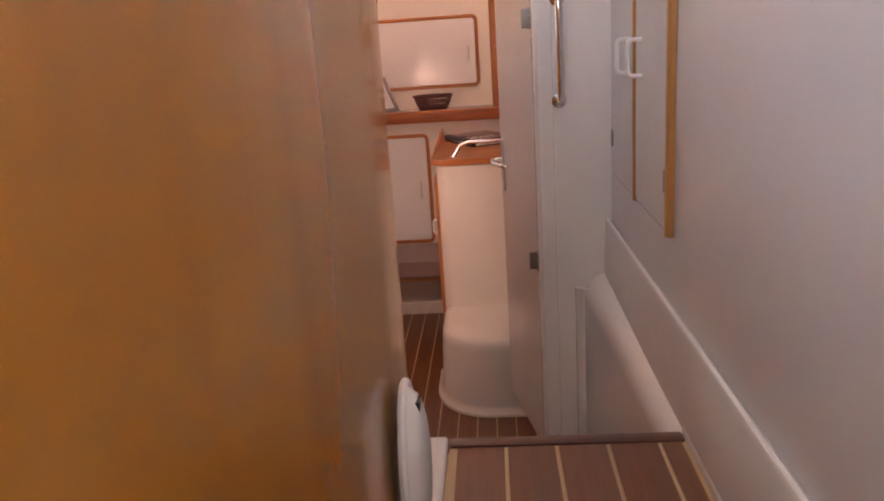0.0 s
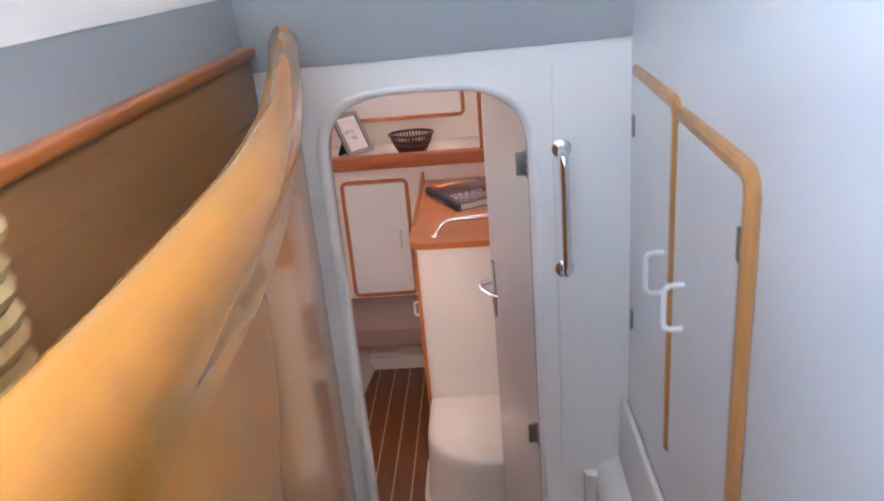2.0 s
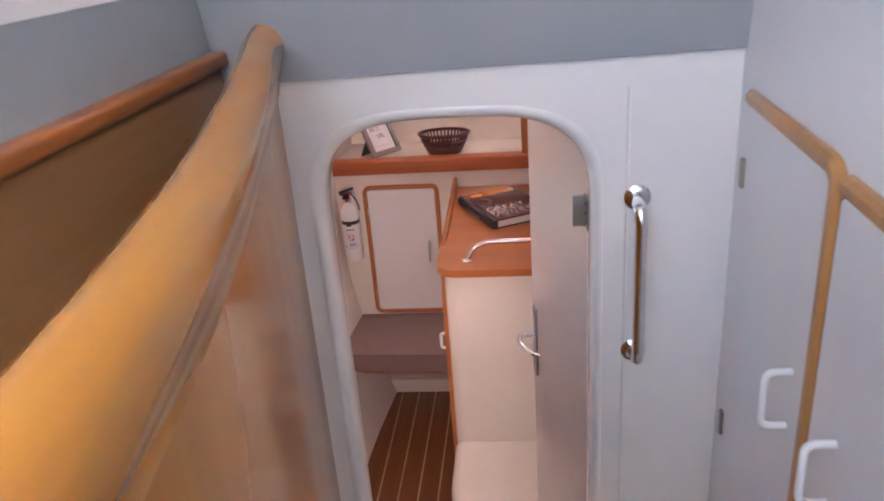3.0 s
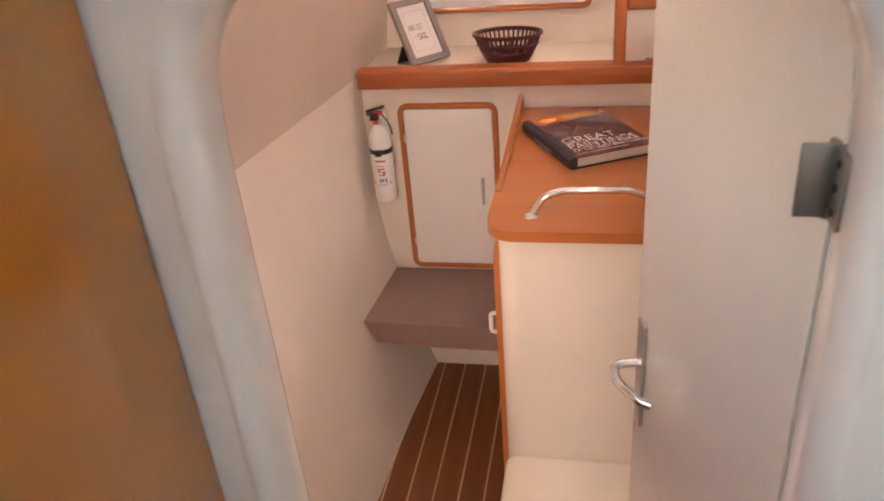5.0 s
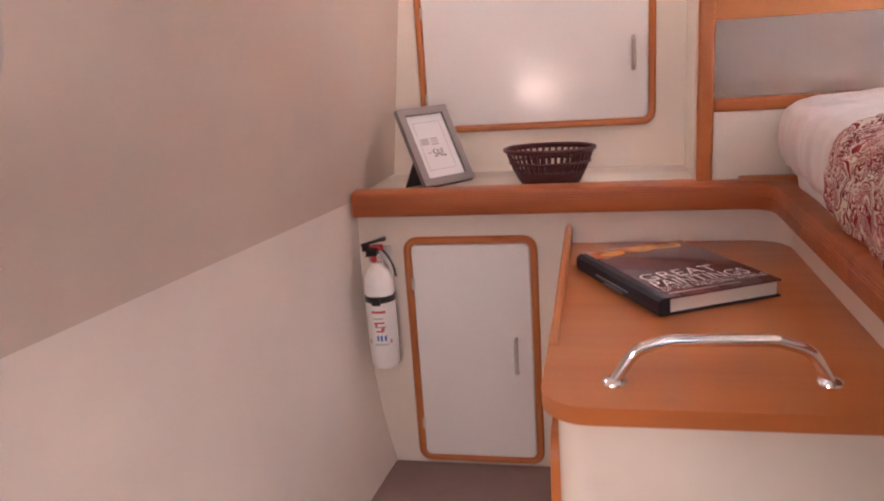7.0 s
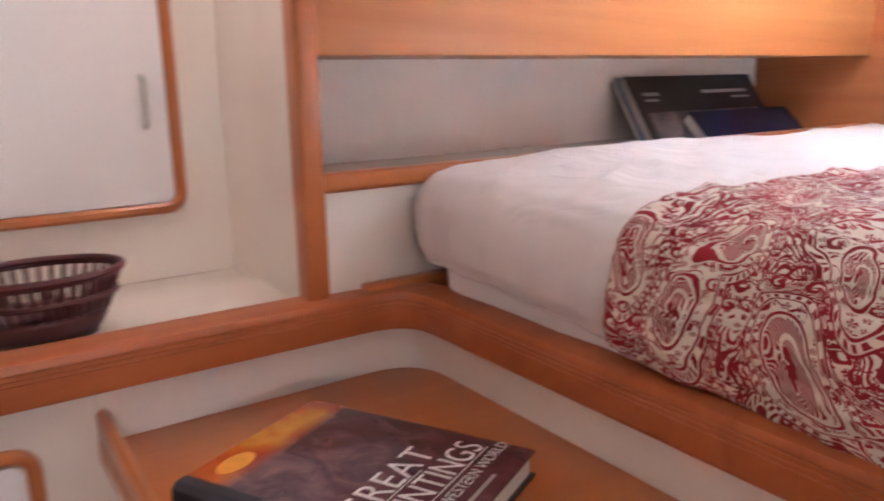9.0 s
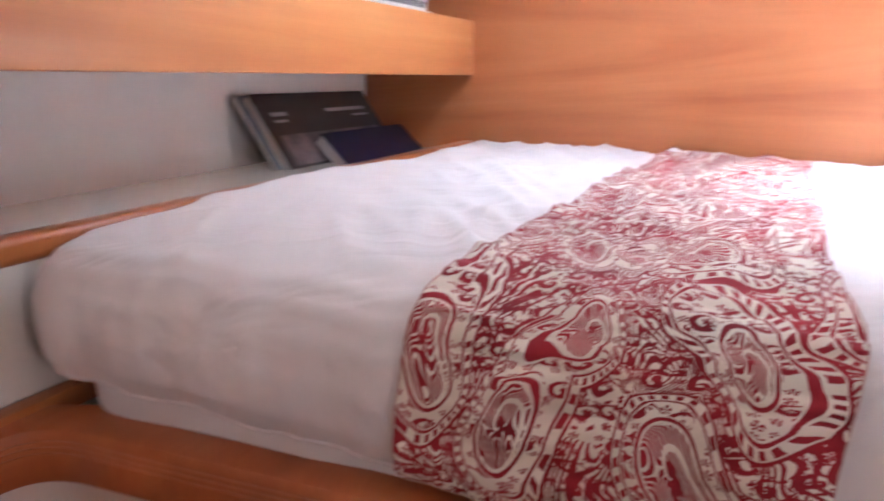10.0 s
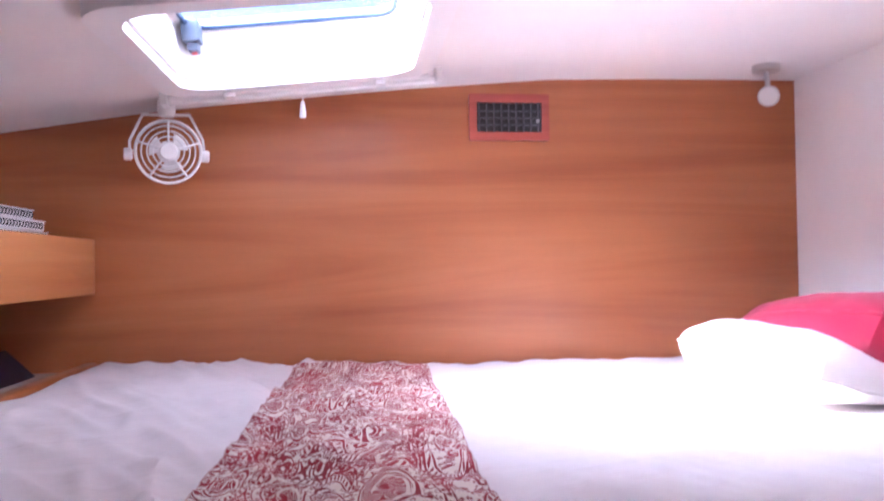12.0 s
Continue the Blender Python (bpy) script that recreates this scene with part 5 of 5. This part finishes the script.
def wall_vent():
    v = thing("air_vent", "black louvred air vent in a reddish wooden frame", "vent")
    y0, y1, z0, z1 = 3.501, 3.731, 2.083, 2.215
    part("frame", slab(rrect(y0, y1, z0, z1, 0.004, 2), [rrect(y0 + 0.022, y1 - 0.022, z0 + 0.024, z1 - 0.024, 0.002, 1)], -0.012, at_x(2.379)), timber("vent_frame_wood", (0.30, 0.05, 0.03), (0.42, 0.08, 0.05), (0.50, 0.11, 0.07), 1, 0.4, 0.1), v, "reddish wooden frame")
    part("backing", bx(2.376, 2.379, y0 + 0.018, y1 - 0.018, z0 + 0.02, z1 - 0.02), BLACK, v)
    dark = painted("vent_black", (0.07, 0.07, 0.08), 0.35)
    for k in range(9):
        y = y0 + 0.030 + k * (y1 - y0 - 0.06) / 8
        part("slat", bx(2.368, 2.376, y - 0.002, y + 0.002, z0 + 0.024, z1 - 0.024), dark, v)
    for k in range(3):
        z = z0 + 0.046 + k * (z1 - z0 - 0.092) / 2
        part("slat", bx(2.370, 2.376, y0 + 0.022, y1 - 0.022, z - 0.003, z + 0.001), dark, v)
    part("tab", bx(2.363, 2.369, y0 + 0.03, y0 + 0.038, z0 + 0.05, z0 + 0.06), STEEL, v)


wall_vent()


def spot_lamp():
    s = thing("reading_lamp", "small brushed reading spotlight under the ceiling", "lamp")
    x, y = 2.22, 2.93
    part("base", lathe([(0.036, 2.250), (0.037, 2.262), (0.037, 2.27)], 24, Matrix.Translation((x, y, 0))), STEEL, s)
    part("stem", tube(fillet([(x, y, 2.252), (x - 0.005, y, 2.225), (x - 0.012, y + 0.002, 2.20)], 0.01), 0.007, 10, up=(0, 1, 0)), STEEL, s)
    ax = (Vector((0.6, 4.0, 1.9)) - Vector((x, y, 2.18))).normalized()
    M = Matrix.Translation((x - 0.01, y - 0.002, 2.18)) @ ax.to_track_quat('Z', 'Y').to_matrix().to_4x4()
    h = part("head", lathe([(0.018, -0.05), (0.024, -0.045), (0.026, 0.0), (0.028, 0.022), (0.028, 0.03), (0.024, 0.03)], 24, M), STEEL, s)
    part("lens", lathe([(0.0235, 0.026), (0.0235, 0.0305), (0.015, 0.032)], 20, M), PLAST, h, "frosted white lens")


spot_lamp()


GLASS = material("clear_glass", (0.9, 0.95, 0.97), 0.02)
GLASS.node_tree.nodes["Principled BSDF"].inputs["Transmission Weight"].default_value = 1.0
GLASS.node_tree.nodes["Principled BSDF"].inputs["IOR"].default_value = 1.05


def hatch():
    x0, x1, y0, y1 = HATCH
    zm = cz(4.18)
    slope = math.atan2(cz(y1) - cz(y0), y1 - y0)
    M = Matrix.Translation(((x0 + x1) / 2, (y0 + y1) / 2, zm)) @ Matrix.Rotation(slope, 4, 'X')
    h = tagged(new("window_hatch"), "white framed deck hatch with a clear acrylic lid", "hatch", kind="structure")
    a = (x1 - x0) / 2
    outer, inner = rrect(-a - 0.045, a + 0.045, -a - 0.045, a + 0.045, 0.07, 8), rrect(-a + 0.004, a - 0.004, -a + 0.004, a - 0.004, 0.07, 8)
    bm = slab(outer, [inner], 0.036, M @ Matrix.Translation((0, 0, -0.034)))
    es = [e for e in bm.edges if len(e.link_faces) == 2 and e.calc_face_angle(0) > 1.2]
    bmesh.ops.bevel(bm, geom=es, offset=0.007, segments=3, affect='EDGES')
    part("frame", bm, PLAST, h, "white moulded inner frame")
    part("coaming", slab(rrect(-a + 0.002, a - 0.002, -a + 0.002, a - 0.002, 0.07, 8), [rrect(-a + 0.012, a - 0.012, -a + 0.012, a - 0.012, 0.062, 8)], 0.115, M @ Matrix.Translation((0, 0, -0.01))), CEIL, h)
    lid = part("lid_frame", slab(rrect(-a - 0.01, a + 0.01, -a - 0.01, a + 0.01, 0.07, 8), [rrect(-a + 0.03, a - 0.03, -a + 0.03, a - 0.03, 0.05, 8)], 0.02, M @ Matrix.Translation((0, 0, 0.105))), CEIL, h)
    part("gasket", tube([M @ Vector((x, y, 0.102)) for x, y in rrect(-a + 0.036, a - 0.036, -a + 0.036, a - 0.036, 0.05, 8)], 0.006, 6, closed=True), painted("blue_gasket", (0.03, 0.06, 0.13), 0.5), h, "dark blue rubber gasket")
    pane = part("pane", slab(rrect(-a + 0.02, a - 0.02, -a + 0.02, a - 0.02, 0.05, 8), [], 0.010, M @ Matrix.Translation((0, 0, 0.113))), GLASS, h)
    pane.visible_shadow = False
    # latch in the corner
    la = M @ Matrix.Translation((a - 0.06, a - 0.045, 0.060))
    grey = painted("latch_grey", (0.09, 0.12, 0.17), 0.4)
    lb = part("latch", box(bmesh.new(), -0.025, 0.025, -0.02, 0.02, 0, 0.05, 0.006), grey, h, "blue-grey plastic latch")
    lb.matrix_world = la
    l2 = part("latch_lever", box(bmesh.new(), -0.012, 0.03, -0.012, 0.012, -0.018, 0.004, 0.005), grey, h)
    l2.matrix_world = la
    part("latch_button", slab(rrect(-0.008, 0.008, -0.006, 0.006, 0.002, 2), [], 0.003, la @ Matrix.Translation((0.012, 0, -0.02))), material("button_red", (0.5, 0.03, 0.03), 0.4), h)
    # roller blind along the wall side
    z = lambda y: M @ Vector((a + 0.070, y, -0.036))
    b = thing("roller_blind", "white roller blind bar clipped below the hatch", "blind")
    part("bar", tube([z(-a - 0.06), z(a + 0.05)], 0.011, 10, up=(1, 0, 0)), PLAST, b)
    part("guide", tube([M @ Vector((a + 0.046, -a - 0.04, -0.032)), M @ Vector((a + 0.046, a + 0.04, -0.032))], 0.006, 8, up=(1, 0, 0)), PLAST, b)
    for k in (-0.19, 0.17):
        cl = bmesh.new()
        box(cl, -0.012, 0.022, -0.012, 0.012, -0.010, 0.008, 0.003)
        c = part("clip", cl, PLAST, b)
        c.matrix_world = M @ Matrix.Translation((a + 0.037, k, -0.036))
    for k in (-a - 0.065, a + 0.055):
        cl = bmesh.new()
        box(cl, -0.02, 0.02, -0.008, 0.008, -0.014, 0.022, 0.003)
        c = part("bracket", cl, PLAST, b)
        c.matrix_world = M @ Matrix.Translation((a + 0.06, k, -0.034))
    p = z(0.0)
    cd = part("cord", tube([p, p + Vector((0, 0, -0.03))], 0.0015, 6, up=(1, 0, 0)), PLAST, b)
    part("tassel", lathe([(0.003, -0.025), (0.005, -0.03), (0.0085, -0.062), (0.007, -0.066)], 12, Matrix.Translation(p)), PLAST, cd, "white conical pull")
    for k in (-1, 1):
        part("bolt", lathe([(0.005, 0), (0.005, 0.004)], 10, M @ Matrix.Translation((a - 0.02, k * 0.2, 0.07)) @ Matrix.Rotation(radians(-90), 4, 'Y')), STEEL, h)


hatch()


def bulkhead_lamp():
    s = thing("reading_lamp", "small brushed reading spotlight lit beside the doorway", "lamp")
    glow = material("lamp_glow", (1, 0.9, 0.8), 0.5)
    b = glow.node_tree.nodes["Principled BSDF"]
    b.inputs["Emission Color"].default_value, b.inputs["Emission Strength"].default_value = (1, 0.85, 0.75, 1), 4.0
    F = Matrix.Rotation(radians(-90), 4, 'X')
    part("base", lathe([(0.034, 0), (0.035, 0.008), (0.032, 0.012)], 24, Matrix.Translation((0.11, 2.741, 1.46)) @ F), STEEL, s)
    part("stem", tube([(0.11, 2.748, 1.46), (0.11, 2.775, 1.45), (0.11, 2.785, 1.42)], 0.007, 10, up=(1, 0, 0)), STEEL, s)
    h = part("head", lathe([(0.018, -0.045), (0.024, -0.04), (0.026, 0.0), (0.028, 0.026), (0.024, 0.026)], 24, Matrix.Translation((0.11, 2.795, 1.40)) @ F), STEEL, s)
    part("lens", lathe([(0.0235, 0.020), (0.0235, 0.0245), (0.015, 0.026)], 20, Matrix.Translation((0.11, 2.795, 1.40)) @ F), glow, h)


bulkhead_lamp()


def downlight(x, y):
    z = cz(y)
    s = thing("downlight", "small round white downlight, unseen, lit in the cabin ceiling", "lamp", "downlights in the cabin ceiling")
    glow = material("downlight_glow", (1, 0.92, 0.84), 0.5)
    b = glow.node_tree.nodes["Principled BSDF"]
    b.inputs["Emission Color"].default_value, b.inputs["Emission Strength"].default_value = (1, 0.82, 0.68, 1), 0.8
    part("rim", lathe([(0.050, z + 0.012), (0.052, z - 0.012), (0.046, z - 0.018)], 32, Matrix.Translation((x, y, 0))), PLAST, s)
    part("diffuser", lathe([(0.044, z - 0.010), (0.043, z - 0.020), (0.03, z - 0.025), (0.01, z - 0.027)], 32, Matrix.Translation((x, y, 0))), glow, s, "frosted glowing diffuser")


# the last housing belongs to the added fill over the way in
for lx, ly, lz, watts in DOWNLIGHTS_AND_FILL:
    downlight(lx, ly)


def hull_window():
    w = tagged(new("window_1"), "rounded hull window in a satin metal frame", "window", kind="structure")
    a0, a1, b0, b1 = WIN
    fr = bmesh.new()
    slab(rrect(a0 - 0.03, a1 + 0.03, b0 - 0.03, b1 + 0.03, 0.09, 8), [rrect(a0 + 0.006, a1 - 0.006, b0 + 0.006, b1 - 0.006, 0.06, 8)], 0.02, UPI @ Matrix.Translation((0, 0, 0.0)), bm=fr)
    es = [e for e in fr.edges if len(e.link_faces) == 2 and e.calc_face_angle(0) > 1.2]
    bmesh.ops.bevel(fr, geom=es, offset=0.007, segments=3, affect='EDGES')
    part("window_frame", fr, painted("satin_frame", (0.46, 0.44, 0.43), 0.35), w, "satin grey rounded frame")
    part("gasket", tube([UPI @ Vector((x, y, 0.004)) for x, y in rrect(a0 + 0.008, a1 - 0.008, b0 + 0.008, b1 - 0.008, 0.058, 8)], 0.005, 6, closed=True, up=(1, 0, 0)), BLACK, w)
    p = part("pane", slab(rrect(a0, a1, b0, b1, 0.06, 8), [], -0.006, UPI @ Matrix.Translation((0, 0, -0.004))), GLASS, w)
    p.visible_shadow = False
    part("mullion", slab(rrect(0.655, 0.665, b0 + 0.004, b1 - 0.004, 0.001, 1), [], 0.008, UPI), BLACK, w)
    BRONZE = material("bronze", (0.22, 0.12, 0.085), 0.35, 0.6)
    c = part("catch", slab(rrect(0.735, 0.757, b0 + 0.000, b0 + 0.028, 0.003, 2), [], 0.010, UPI @ Matrix.Translation((0, 0, 0.020))), BRONZE, w, "small bronze catch")
    part("catch_base", slab(rrect(0.712, 0.752, b0 - 0.010, b0 - 0.001, 0.003, 2), [], 0.005, UPI @ Matrix.Translation((0, 0, 0.020))), BRONZE, w)


hull_window()
tagged(link("water", bx(-900, 900, -900, 900, -1.2, -1.1), painted("harbour_water", (0.05, 0.10, 0.13), 0.12)), "calm blue harbour water outside", "water", kind="structure")

def floor_pull():
    f = thing("floor_pull", "small dark recessed finger pull in the cabin floor", "finger pull")
    part("plate", slab(rrect(0.582, 0.609, 3.092, 3.124, 0.004), [], 0.003, Matrix.Translation((0, 0, -0.0005))), BLACK, f)
    part("ring", tube([Vector((0.5955 + 0.008 * math.cos(2 * math.pi * k / 16), 3.108 + 0.008 * math.sin(2 * math.pi * k / 16), 0.003)) for k in range(16)], 0.0012, 6, closed=True), HINGE, f)


floor_pull()

# ---- planks ----
def planks(floor, x0, x1, y0, y1, top, width, mat, gap=0.006):
    shared = {}
    x = x0
    while x < x1 - 0.002:
        w = min(width, x1 - x)
        key = round(w, 4)
        if key not in shared:
            o = link("plank", box(bmesh.new(), 0, w - gap, y0, y1, -0.012, 0.0, 0.0012, 1), mat)
            shared[key] = o.data
        else:
            o = new("plank", shared[key])
        o.matrix_world = Matrix.Translation((x, 0, top))
        o.parent = floor
        x += width


planks(bpy.data.objects["floor_cabin"], -0.23, 0.98, 1.60, 4.74, 0.0, 0.088, TEAK)
planks(bpy.data.objects["floor_landing"], 0.582, 1.060, -1.6, 1.575, 0.858, 0.107, TEAK, 0.007)
box_strip = bx(-0.25, 1.0, 1.60, 4.74, -0.013, -0.0012)
structure("floor_strips", box_strip, HOLLY, "pale caulking strips between the planks", "floor")
structure("floor_landing_strips", bx(0.565, 1.060, -1.6, 1.575, 0.845, 0.8565), HOLLY, "pale caulking strips between the landing planks", "floor")
